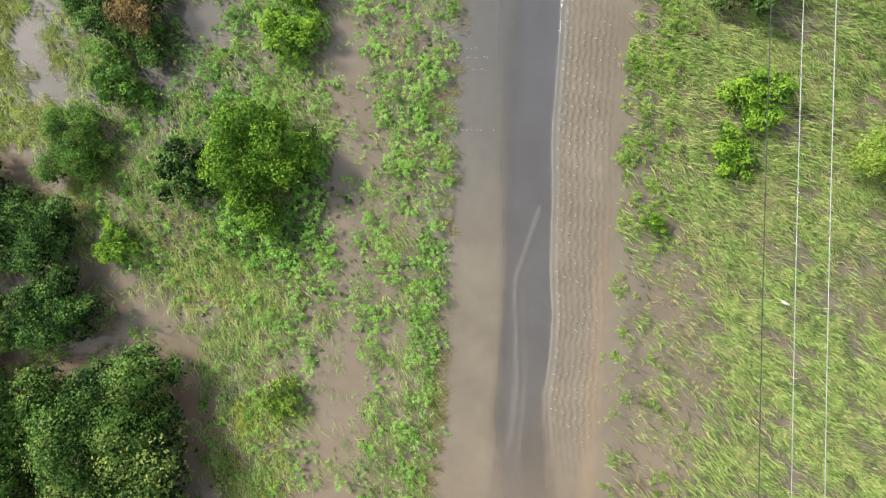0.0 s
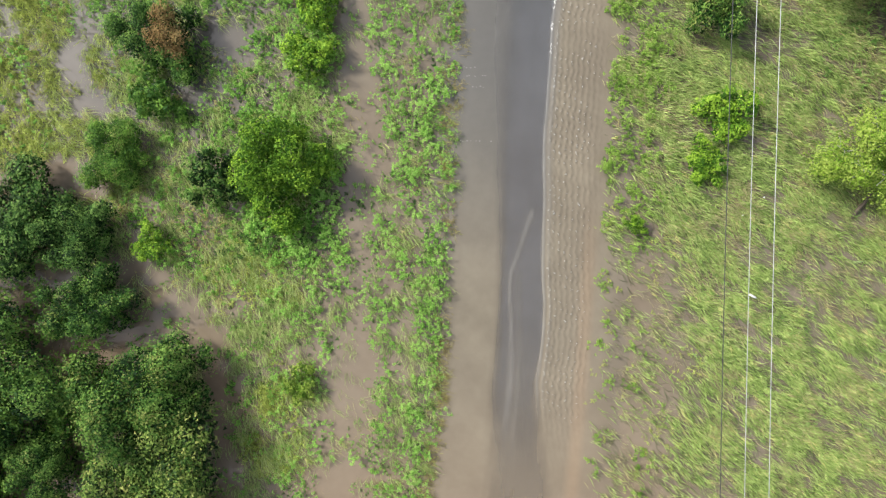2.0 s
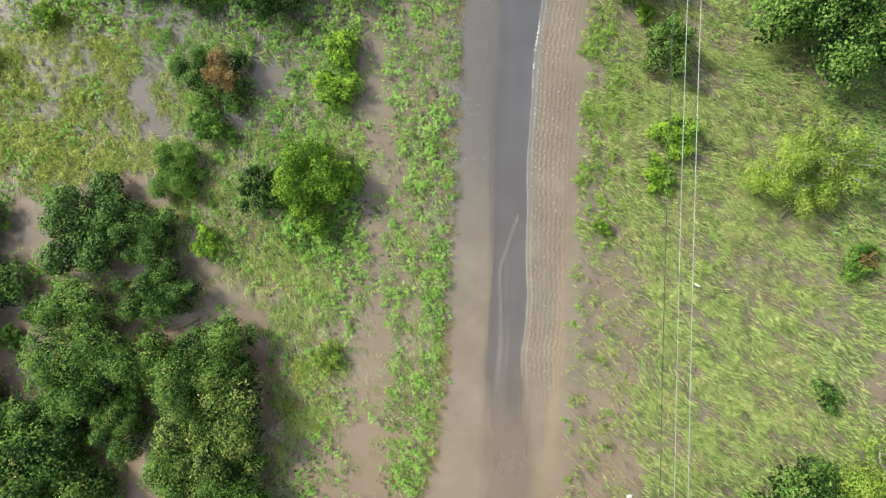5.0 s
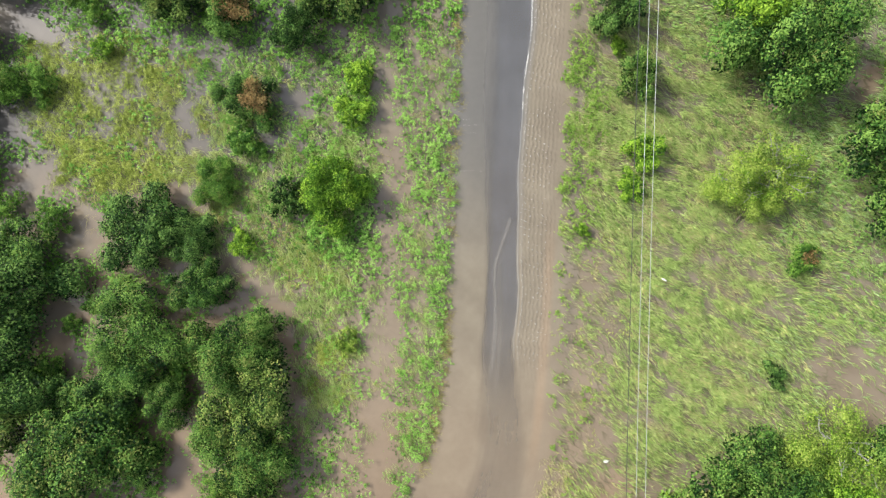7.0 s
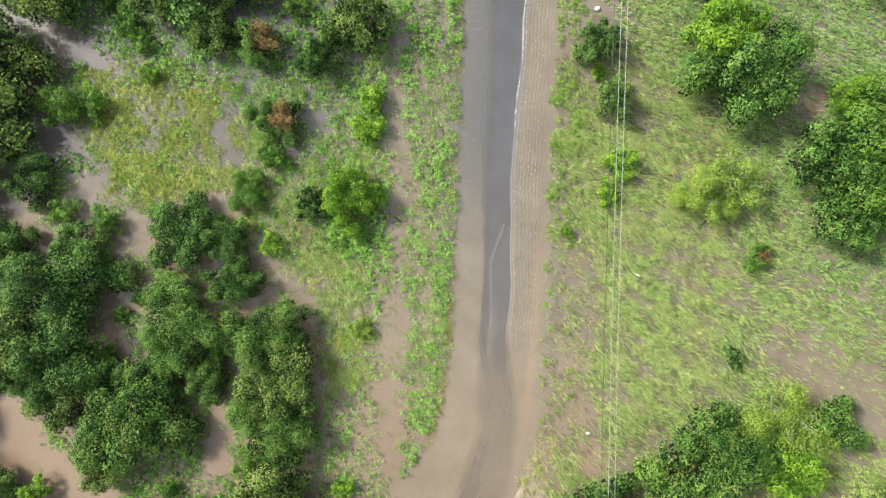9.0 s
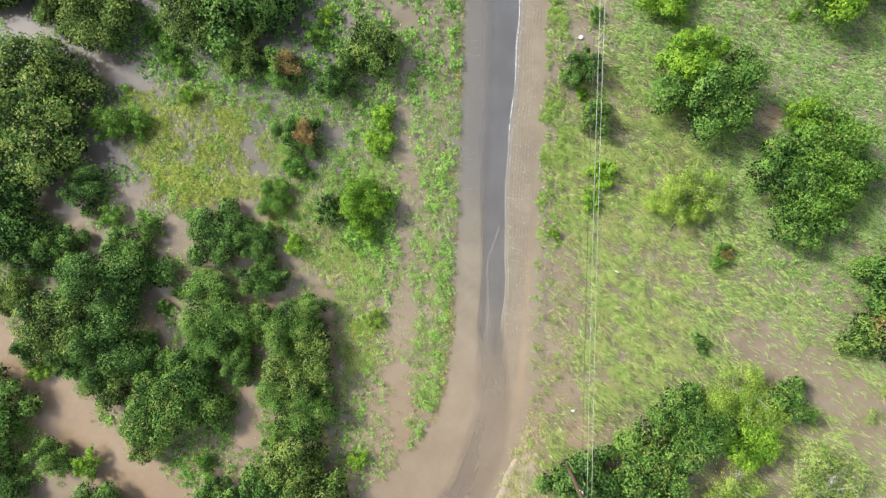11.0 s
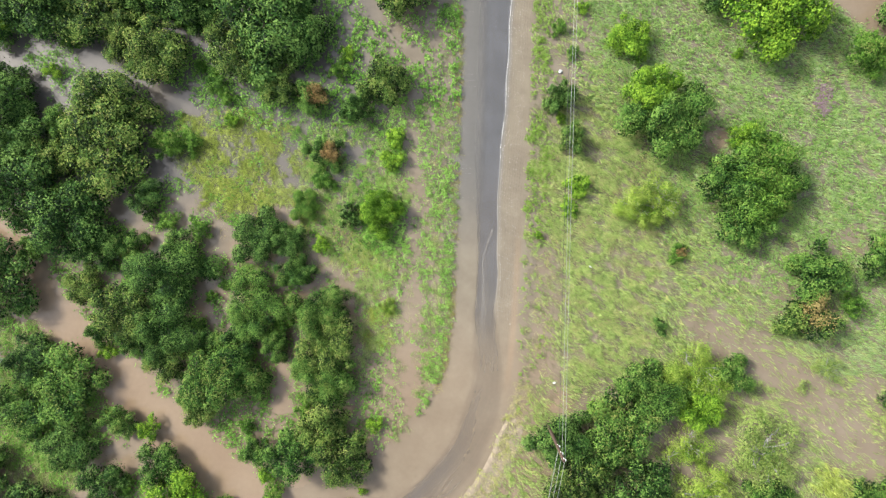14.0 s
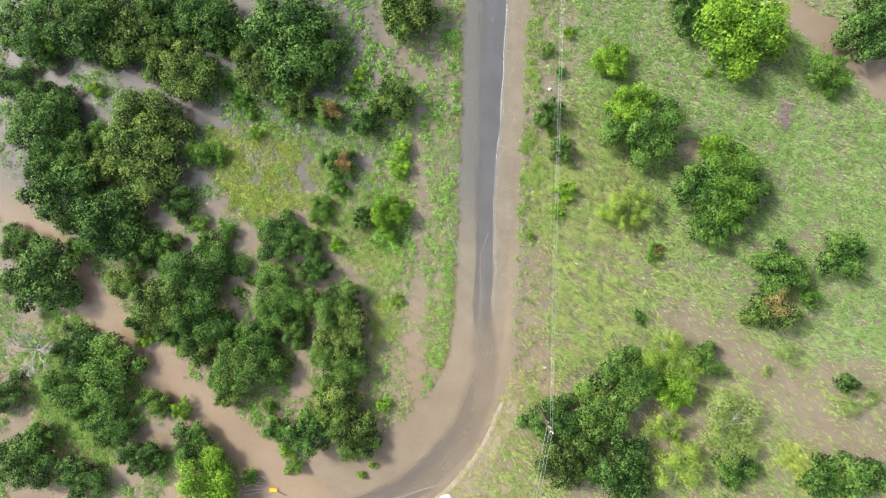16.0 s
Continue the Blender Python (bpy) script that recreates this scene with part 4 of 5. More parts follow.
plant('green', -25.85, -8.51, 1.21, 1.86)
plant('bright', -9.39, -24.42, 0.49, 0.87)
plant('bright', -10.61, -25.49, 0.55, 0.95)
plant('dark', -31.80, 24.45, 2.99, 4.49)
plant('dark', -42.90, 9.81, 2.75, 4.28)
plant('olive', -40.84, 7.58, 2.40, 3.50)
plant('dark', -44.46, 8.40, 2.75, 4.28)
plant('green', -28.83, 23.07, 1.21, 1.86)
plant('green', -27.52, 21.59, 1.03, 1.61)
plant('green', -38.77, 19.56, 1.09, 1.70)
plant('green', -24.13, 15.62, 1.21, 1.86)
plant('green', -23.13, 14.20, 0.97, 1.53)
plant('green', -25.70, 17.05, 0.79, 1.28)
plant('dark', -25.21, 22.23, 1.81, 3.01)
plant('olive', -40.39, 24.35, 2.99, 4.49)
plant('dark', -21.01, -8.94, 2.16, 3.30)
plant('olive', -33.44, 20.20, 2.50, 3.79)
plant('dark', -37.84, 21.11, 1.90, 3.33)
plant('dark', -44.40, 15.13, 2.40, 3.68)
plant('green', -39.44, 11.35, 1.90, 3.22)

# ---- ground plants ----


def scatter(area, density, rng, per_m2):
    """Points in the rectangle, kept by a density 0..1."""
    x0, x1, y0, y1 = area
    n = int((x1 - x0) * (y1 - y0) * per_m2)
    x, y = rng.uniform(x0, x1, n), rng.uniform(y0, y1, n)
    k = rng.random(n) < density(x, y)
    return x[k], y[k]


def blades(x, y, angle, length, width, rng, lift=0.38):
    """Grass blades bent over by the flow: a foot, a shoulder and a trailing tip."""
    n = len(x)
    c, s = np.cos(angle), np.sin(angle)
    z0 = np.full(n, -0.03)
    hz = length * lift * rng.uniform(0.3, 1.1, n)
    V = np.empty((n, 4, 3))
    foot = np.stack([x, y, z0], 1)
    side = np.stack([-s, c, rng.uniform(-0.5, 0.5, n)], 1) * width[:, None] * 0.5
    bend = rng.normal(size=n) * 0.18
    mid = np.stack([x + c * length * 0.45, y + s * length * 0.45, hz], 1)
    tip = np.stack([x + np.cos(angle + bend) * length, y + np.sin(angle + bend) * length, hz * rng.uniform(0.15, 1.0, n)], 1)
    V[:, 0], V[:, 1], V[:, 2], V[:, 3] = foot, mid + side, tip, mid - side
    i = np.arange(n)[:, None] * 4
    return V.reshape(-1, 3), np.concatenate([i + [0, 1, 3], i + [1, 2, 3]])


def grass(name, label, mat, area, density, per_m2, flow, seed, length=(0.5, 1.05), width=0.030, spread=0.34, tuft=13, loose=0.115, lift=0.38):
    rng = np.random.default_rng(seed)
    x, y = scatter(area, density, rng, per_m2 / tuft)
    ang = np.radians(flow) + (vnoise(x, y, 2.5, seed) - 0.5) * 1.1 + rng.normal(size=len(x)) * 0.12
    rep = rng.integers(max(1, tuft // 2), tuft + tuft // 2 + 1, len(x))
    X, Y, A = np.repeat(x, rep), np.repeat(y, rep), np.repeat(ang, rep)
    n = len(X)
    X, Y = X + rng.normal(size=n) * loose, Y + rng.normal(size=n) * loose
    V, F3 = blades(X, Y, A + rng.normal(size=n) * spread, rng.uniform(*length, n), width * rng.uniform(0.5, 1.35, n), rng, lift)
    tone = np.clip(np.repeat(rng.random(len(x)) * 0.7 + 0.5 * streaks(x, y, 0.5, seed + 1) - 0.1, rep), 0, 1)
    tagged(new(name, mesh_np(name, V, F3, mat, tone=tone)), label, "grass", kind="stuff")


def weeds(name, label, mat, area, density, per_m2, seed, leaf=(0.07, 0.13), stems=(3, 7), spread=0.12, height=(0.12, 0.5), slim=0.55, whorl=8, far=False):
    """Broad-leaved plants: each a few stems, each stem a whorl of leaves round its top."""
    rng = np.random.default_rng(seed)
    x, y = scatter(area, density, rng, per_m2)
    rep = rng.integers(*stems, len(x))
    n = rep.sum()
    big = np.repeat(rng.uniform(0.65, 1.3, len(x)), rep)
    o = rng.normal(size=(n, 2)) * spread * big[:, None]
    top = np.repeat(rng.uniform(*height, len(x)), rep) * np.exp(-(o ** 2).sum(1) / (2 * (spread * 1.8) ** 2)) * rng.uniform(0.6, 1.1, n) + 0.03
    sx, sy = np.repeat(x, rep) + o[:, 0], np.repeat(y, rep) + o[:, 1]
    k = np.tile(np.arange(whorl), n)
    a = k * 2.399 + np.repeat(rng.uniform(0, 6.28, n), whorl) + rng.normal(size=n * whorl) * 0.25
    L = (leaf[0] + (leaf[1] - leaf[0]) * rng.random(n * whorl)) * np.repeat(big, whorl) * (0.55 + 0.6 * (k / whorl))
    low = 0.9 * k / whorl                                     # older leaves hang lower and reach further out
    d = np.stack([np.cos(a), np.sin(a), 0.45 - low + rng.normal(size=n * whorl) * 0.18], 1)
    side = np.stack([-np.sin(a), np.cos(a), rng.normal(size=n * whorl) * 0.25], 1) * (L * slim * 0.5)[:, None]
    foot = np.stack([np.repeat(sx, whorl), np.repeat(sy, whorl), np.repeat(top, whorl) - low * 0.10], 1) + d * (L * 0.12)[:, None]
    tip = foot + d * L[:, None]
    foot[:, 2], tip[:, 2] = np.maximum(foot[:, 2], 0.0), np.maximum(tip[:, 2], 0.005)
    m = n * whorl
    if far:
        V, F3 = np.stack([foot + side, foot - side, tip], 1), np.arange(m)[:, None] * 3 + [0, 1, 2]
    else:
        mid = foot * 0.5 + tip * 0.5 + np.array([0, 0, 0.012])
        V, i = np.stack([foot, mid + side, tip, mid - side], 1), np.arange(m)[:, None] * 4
        F3 = np.concatenate([i + [0, 1, 3], i + [1, 2, 3]])
    tone = np.clip(np.repeat(np.repeat(rng.random(len(x)), rep) * 0.75 + 0.25 * rng.random(n), whorl) + 0.22 - 0.44 * k / whorl, 0, 1)   # young leaves are lighter
    tagged(new(name, mesh_np(name, V.reshape(-1, 3), F3, mat, tone=tone)), label, "weeds", kind="stuff")


def gate(v, lo, hi):
    return step(lo, hi, v)


def lush(x, y):
    """1 in the green, weedy north-east of the field, 0 in its yellow part."""
    return step(20, 32, x + 0.75 * y + 8 * (vnoise(x, y, 5.0, 48) - 0.5))


def d_field(x, y):
    """Grass of the eastern field."""
    v = 0.11 + 0.12 * (1 - near_field(x, y))
    v = v + (1 - v) * gate(0.6 * streaks(x, y, 0.40, 41) + 0.4 * vnoise(x, y, 1.0, 43), 0.40, 0.60)
    v = v * (0.25 + 0.75 * step(6.8, 10.5, x - 1.0 * step(1, -2, y) + 0.9 * (vnoise(x, y, 2.0, 42) - 0.5) * 4 + 0.28 * np.maximum(y, 0) + 9 * step(-13, -18, y)))
    v = v * (1 - 0.55 * blob(x, y, 33, -3, 8, 4, -30)) * (1 - 0.8 * blob(x, y, 24.1, 10.4, 1.3, 1.6)) * (1 - 0.75 * blob(x, y, 9.5, 17.0, 1.9, 1.6))
    v = v * (1 - 0.7 * blob(x, y, 9.3, -15.0, 1.3, 1.6)) * (1 - 0.6 * blob(x, y, 37, 0.5, 3, 2)) * (1 - 0.6 * step(-12, -16, y) * step(20, 14, x) * step(9, 12, x))
    v = v * (1 - 0.75 * blob(x, y, 20.0, -18.8, 6.5, 4.0, -10)) * (1 - 0.7 * step(9.8, 8.4, x) * step(7, 11, y))
    off, q = road_offset(x, y)
    v = v * (1 - 0.93 * step(-11, -14, q) * step(2.5, 1.3, off - edge_east(q) + 1.4 * (vnoise(x, y, 1.3, 97) - 0.5)))
    return v * (1 - bare(x, y)) * (1 - 0.62 * step(10.8, 8.4, x) * step(1.5, -1, y) * step(-14, -12, y))


def near_field(x, y):
    """The stretch of the field beside the straight, where single blades show."""
    n = 4 * (vnoise(x, y, 2.0, 47) - 0.5)
    return step(20, 16.5, x + n) * step(14.5, 11, np.abs(y) + n)


def d_east_weeds(x, y):
    v = 0.95 * step(18, 28, x + y * 0.6) * (0.2 + 0.8 * gate(0.5 * vnoise(x, y, 1.5, 44) + 0.5 * streaks(x, y, 0.8, 49, -28), 0.38, 0.58)) * step(-9, -2, y + 0.35 * (x - 30))
    v = np.maximum(v, 0.9 * step(9.2, 7.6, x) * step(-0.5, 2.5, y) * gate(vnoise(x, y, 1.2, 45), 0.28, 0.5))
    v = np.maximum(v, 0.22 * step(9.2, 7.0, x) * gate(vnoise(x, y, 0.9, 46), 0.46, 0.62))
    v = v * (1 - 0.8 * blob(x, y, 24.1, 10.4, 1.3, 1.6)) * (1 - 0.6 * blob(x, y, 37, 0.5, 3, 2))
    return v * (1 - bare(x, y))


def d_bank(x, y):
    """Broad-leaved weeds west of the road."""
    off, q = road_offset(x, y)
    near = step(-6.6, -5.6, off - 1.0 * step(2, -4, y) - 0.8 * step(-6, -12, y) + 0.6 * (vnoise(x, y, 1.5, 51) - 0.5))
    v = near * (np.interp(y, [0, 6], [0.04, 0.20]) + 0.80 * gate(vnoise(x, y, 0.9, 52) - 0.04 * step(4, 0, y), 0.44, 0.55)) * np.interp(y, [-20, -17, -12, -6, 0, 8, 26], [0, 0.45, 0.62, 0.65, 0.62, 1.0, 0.9])
    rim = 0.85 * step(-4.9, -4.4, off) * gate(vnoise(x, y, 0.7, 58), 0.36, 0.50) * np.interp(y, [-18, -16.5, 0, 8], [0, 1, 1, 0.6])
    mid = step(-17, -13, x) * (1 - near) * (0.45 + 0.55 * gate(vnoise(x, y, 1.5, 53), 0.36, 0.58)) * np.interp(y, [-22, -12, -3, 2, 10, 26], [0.25, 0.4, 0.7, 0.95, 0.95, 0.8])
    band = 0.95 * (1 - step(1.6, 2.8, near_line(x, y, [(-29, 17.5), (-24, 15.5), (-18, 12.5), (-11, 12.0), (-6, 12.5)]) + (vnoise(x, y, 1.4, 54) - 0.5) * 2.5))
    heap = 0.9 * blob(x, y, -7.8, -0.1, 2.7, 1.5, -20)
    far_w = 0.8 * step(-14, -18, x) * gate(vnoise(x, y, 2.0, 55), 0.40, 0.58)
    for pts, w, k in (([(-22.8, -18.6), (-20.3, -21.5), (-18.5, -24.8)], 0.9, 0.95), ([(-10.3, -12.0), (-8.9, -15.5), (-9.0, -19.0)], 1.1, 0.6), ([(-46, -14), (-43.5, -19.5), (-39, -23)], 1.8, 0.7), ([(-15.5, -15.5), (-17.0, -19.0)], 0.5, 0.6)):
        far_w = np.maximum(far_w, k * (1 - step(w, w + 0.7, near_line(x, y, pts) + (vnoise(x, y, 1.0, 56) - 0.5) * 1.2)))
    v = np.maximum.reduce([v, rim, mid, band, heap, far_w]) * (1 - 0.75 * blob(x, y, -21.8, 7.6, 6.0, 4.5, -15)) * (1 - 0.5 * blob(x, y, -9.9, -6.0, 4.0, 5.0, -18))
    return v * (1 - bare(x, y))


def d_west_grass(x, y):
    v = np.maximum(0.85 * blob(x, y, -9.0, -4.8, 3.9, 6.5, -10), 0.7 * blob(x, y, -12.5, 4.0, 7.0, 7.5, 0))
    v = np.maximum(v, 0.20 * blob(x, y, -2.6, -5.0, 1.7, 12.0))
    v = np.maximum(v, 0.9 * blob(x, y, -43, -17, 7, 9, 15))
    v = np.maximum(v, 0.25 * blob(x, y, -28.5, 10, 2.5, 3.5))
    return v * (0.2 + 0.8 * gate(vnoise(x, y, 1.1, 57), 0.36, 0.6)) * (1 - bare(x, y))


def d_yellow(x, y):
    v = np.maximum.reduce([0.95 * blob(x, y, -21.8, 7.6, 6.4, 4.9, -15), 0.95 * blob(x, y, -7.9, -7.6, 1.6, 3.2, -8), 0.35 * blob(x, y, -9.5, -1.8, 2.5, 2.0), 0.5 * blob(x, y, -26.6, 12.0, 2.2, 1.6), 0.4 * blob(x, y, -17.0, 3.4, 3.2, 3.2)])
    return v * (np.maximum(0.12, 0.3 * step(-18, -20, x)) + 0.70 * gate(vnoise(x, y, 1.4, 59), 0.38, 0.58)) * (1 - bare(x, y))


def d_yellow_east(x, y):
    v = np.maximum(0.9 * blob(x, y, 9.6, -5.0, 0.9, 0.8), 0.5 * blob(x, y, 8.9, -8.3, 0.8, 1.2))
    return np.maximum(v, 0.5 * step(10.2, 8.5, x) * step(4, 1, y) * gate(vnoise(x, y, 0.8, 103), 0.5, 0.66)) * (1 - bare(x, y))


def d_bend_edge(x, y):
    off, q = road_offset(x, y)
    off = off + 1.2 * (vnoise(x, y, 1.3, 97) - 0.5)
    return step(-0.1, 0.3, off - edge_east(q)) * step(2.6, 1.2, off - edge_east(q)) * step(-11, -14, q) * (0.35 + 0.65 * gate(vnoise(x, y, 1.0, 98), 0.35, 0.6))


def d_purple(x, y):
    return 0.9 * blob(x, y, 34.3, 14.2, 0.9, 1.7, 10)


def d_ochre(x, y):
    return 0.9 * blob(x, y, 38, -24.0, 4.5, 2.2, -30) * (1 - 0.5 * bare(x, y))


grass("grass", "yellow-green field grass laid over by the flood", GRASS, (5.5, 21, -15, 15), lambda x, y: d_field(x, y) * near_field(x, y), 330, -38, 61, (0.30, 0.85), 0.024, 0.18, 3, 0.06)
grass("grass", "dull drowned grass lying just under the field grass", SUNKEN_GRASS, (6, 26, -15, 15), lambda x, y: (0.35 + 0.65 * gate(vnoise(x, y, 1.3, 112), 0.3, 0.6)) * (d_field(x, y) ** 0.5) * step(26, 20, x), 110, -36, 113, (0.3, 0.8), 0.030, 0.35, 3, 0.1, 0.12)
grass("grass", "greener grass in streaks through the laid field", GRASS_GREEN, (5.5, 21, -15, 15), lambda x, y: d_field(x, y) * near_field(x, y) * gate(streaks(x, y, 0.8, 105), 0.42, 0.6), 140, -36, 104, (0.30, 0.75), 0.024, 0.20, 2, 0.04)
grass("grass", "dead brown grass under the laid field grass", BANK_GRASS, (6, 21, -15, 15), lambda x, y: 0.9 * d_field(x, y) * near_field(x, y) * gate(vnoise(x, y, 1.1, 101), 0.42, 0.66), 230, -34, 102, (0.3, 0.9), 0.014, 0.45, 10)
grass("grass", "yellow-green flooded grass bent along the flow", GRASS, (5.5, 50, -31, 31), lambda x, y: d_field(x, y) * (1 - near_field(x, y)) * (1 - 0.75 * lush(x, y)), 130, -40, 62, (0.35, 0.90), 0.029, 0.18, 2, 0.04)
grass("grass", "fresh green flooded grass bent along the flow", FIELD_GRASS, (12, 50, -12, 31), lambda x, y: d_field(x, y) * (1 - near_field(x, y)) * (0.18 + 0.62 * lush(x, y)), 120, -32, 106, (0.35, 0.85), 0.031, 0.18, 2, 0.04)
grass("grass", "yellow-green flooded grass beside the bend", GRASS, (-8, 5.5, -31, -13), lambda x, y: d_field(x, y) * (1 - 0.95 * d_bend_edge(x, y)), 140, -35, 64, (0.35, 0.8), 0.032, 0.5, 5)
grass("grass", "thin tan strands in the shallow water of the verge", BANK_GRASS, (4.8, 10.5, -16, 6), lambda x, y: 0.5 * step(4.0, 4.8, road_offset(x, y)[0]) * step(10.5, 8.5, x) * gate(vnoise(x, y, 0.9, 114), 0.42, 0.62), 90, -30, 115, (0.2, 0.5), 0.012, 0.6, 5)
grass("grass", "ochre grass at the edge of the muddy channel", YELLOW_WEED, (30, 47, -30, -19), d_ochre, 120, -40, 65, (0.6, 1.1), 0.045)
grass("grass", "green grass standing in flood water", GRASS_GREEN, (-56, -0.5, -31, 12), d_west_grass, 300, -58, 66, (0.35, 0.8), 0.020, 0.4)
grass("grass", "green grass between the weeds beside the road", GRASS_GREEN, (-6.5, 0.2, -20, 27), lambda x, y: 0.3 * step(-6.0, -4.8, road_offset(x, y)[0]) * gate(vnoise(x, y, 1.2, 77), 0.36, 0.6) * (1 - bare(x, y)), 230, -62, 78, (0.3, 0.75), 0.016, 0.45)
grass("grass", "pale grass strands trailing in the side channel", GRASS_GREEN, (-9, -2, -16, 14), lambda x, y: 0.55 * gate(vnoise(x, y, 0.9, 107), 0.5, 0.68) * step(-3.6, -4.2, road_offset(x, y)[0]), 70, -66, 108, (0.3, 0.8), 0.014, 0.35, 8)
grass("grass", "dry reddish verge grass trailing into the road water", DRY_EDGE, (-2.5, 1.0, -15, 27), lambda x, y: 0.9 * step(0.55, 0.1, np.abs(road_offset(x, y)[0] - edge_west(y) + 0.2)) * gate(vnoise(x, y, 1.6, 79), 0.3, 0.6), 300, -12, 80, (0.15, 0.45), 0.015, 0.6)
grass("grass", "dry brown stalks standing among drowned weeds", DRY_EDGE, (-24, -0.5, -14, 14), lambda x, y: 0.5 * gate(vnoise(x, y, 1.8, 83), 0.45, 0.65) * (1 - bare(x, y)), 26, -50, 84, (0.3, 0.9), 0.014, 0.9, 4)
grass("grass", "ochre grass along the outside of the bend", YELLOW_WEED, (-9, 7, -31, -13), d_bend_edge, 26, -50, 95, (0.3, 0.75), 0.030, 0.6, 6)
grass("grass", "dry brown grass trailing from the bank of the bend", BANK_GRASS, (-9, 7, -31, -13), d_bend_edge, 85, -60, 96, (0.3, 0.7), 0.026, 0.6, 5)
grass("grass", "yellowing grass among the weeds", YELLOW_WEED, (-30, -5, -13, 15), d_yellow, 320, -50, 67, (0.3, 0.7), 0.021, 0.6)
weeds("weeds", "yellowing weeds in shallow flood water", YELLOW_WEED, (-30, -5, -13, 15), d_yellow, 14, 68, (0.08, 0.15), (2, 4), 0.14, (0.1, 0.4), 0.45, 7)
weeds("weeds", "olive-brown weeds between the western bushes", DRY_EDGE, (-20, -9, -2, 12), lambda x, y: 0.6 * gate(vnoise(x, y, 1.1, 116), 0.48, 0.62) * (1 - bare(x, y)), 8, 117, (0.05, 0.10), (2, 6), 0.16, (0.15, 0.5), 0.45, 7)
weeds("weeds", "deep green weeds crowding round the bright tree", SHADE_GREEN_WEED, (-13, -4, -2, 7), lambda x, y: 0.85 * blob(x, y, -8.0, 1.6, 4.0, 3.0) * gate(vnoise(x, y, 0.9, 118), 0.34, 0.5) * (1 - bare(x, y)), 9, 119, (0.06, 0.11), (3, 7), 0.15, (0.2, 0.6), 0.6, 7)
# dark leaves set low put the shade between the verge weeds into colour
weeds("weeds", "leaves coloured dark as shade, low under the verge weeds", SHADE_GREEN_WEED, (-13, 0.4, -19, 13), lambda x, y: 0.4 * np.maximum(d_bank(x, y), 0.6 * step(-5.6, -4.8, road_offset(x, y)[0]) * step(-4, 4, y)) * (1 - bare(x, y)), 14, 111, (0.06, 0.11), (2, 5), 0.16, (0.0, 0.12), 0.6, 6, far=True)
weeds("weeds", "bright green broad-leaved weeds beside the flooded road", WEED, (-8.5, 0.5, -21, 13), d_bank, 12, 71, (0.055, 0.105), (4, 9), 0.14, (0.2, 0.75), 0.55)
weeds("weeds", "small green weeds filling in between the larger ones", WEED, (-17, 0.3, -18, 13), lambda x, y: np.maximum(d_bank(x, y), 0.36 * gate(vnoise(x, y, 0.7, 109), 0.42, 0.58) * (1 - 0.7 * bare(x, y)) * step(-3.1, -3.7, road_offset(x, y)[0])), 11, 110, (0.04, 0.085), (2, 5), 0.15, (0.05, 0.28), 0.5, 6)
weeds("weeds", "green broad-leaved weeds in shallow water", WEED, (-19, -8.5, -21, 13), d_bank, 8.5, 86, (0.06, 0.115), (3, 8), 0.16, (0.15, 0.6), 0.6)
weeds("weeds", "green broad-leaved weeds in flood water", WEED, (-56, -19, -31, 31), d_bank, 12, 72, (0.08, 0.14), (3, 7), 0.22, (0.2, 0.6), 0.75, 6, far=True)
weeds("weeds", "green broad-leaved weeds under the trees", WEED, (-19, 0.5, 13, 31), d_bank, 11, 73, (0.09, 0.155), (3, 7), 0.18, (0.2, 0.7), 0.75, 6, far=True)
weeds("weeds", "pale green weeds across the flooded field", FIELD_WEED, (9.5, 50, -31, 31), d_east_weeds, 9, 74, (0.09, 0.17), (3, 6), 0.2, (0.12, 0.42), 0.75, 6, far=True)
weeds("weeds", "small green weeds showing through the laid grass", FIELD_WEED, (8.5, 21, -15, 15), lambda x, y: 0.7 * near_field(x, y) * gate(vnoise(x, y, 1.6, 99), 0.48, 0.7) * (1 - bare(x, y)), 8, 100, (0.06, 0.12), (1, 3), 0.12, (0.15, 0.4), 0.45, 6)
weeds("weeds", "bright green weeds on the eastern verge", EAST_WEED, (5.5, 9.8, -31, 31), d_east_weeds, 13, 76, (0.06, 0.11), (4, 8), 0.14, (0.15, 0.55), 0.58)
weeds("weeds", "lush large-leaved weeds below the bright tree", WEED, (-13, -4.5, -4, 4), lambda x, y: np.maximum(0.9 * blob(x, y, -7.6, 0.2, 2.8, 1.3, -20), 0.7 * blob(x, y, -6.0, 3.0, 0.9, 3.0)) * (1 - bare(x, y)), 5, 81, (0.10, 0.17), (3, 7), 0.17, (0.25, 0.7), 0.62)
weeds("weeds", "small yellow-green weeds on the eastern verge", YELLOW_WEED, (5.5, 12, -16, 4), d_yellow_east, 12, 85, (0.05, 0.10), (1, 4), 0.1, (0.08, 0.3), 0.5, 6)
weeds("flowers", "dull purple flower heads in the flooded field", PURPLE, (32, 37, 11, 17), d_purple, 20, 75, (0.12, 0.2), (2, 4), 0.16)

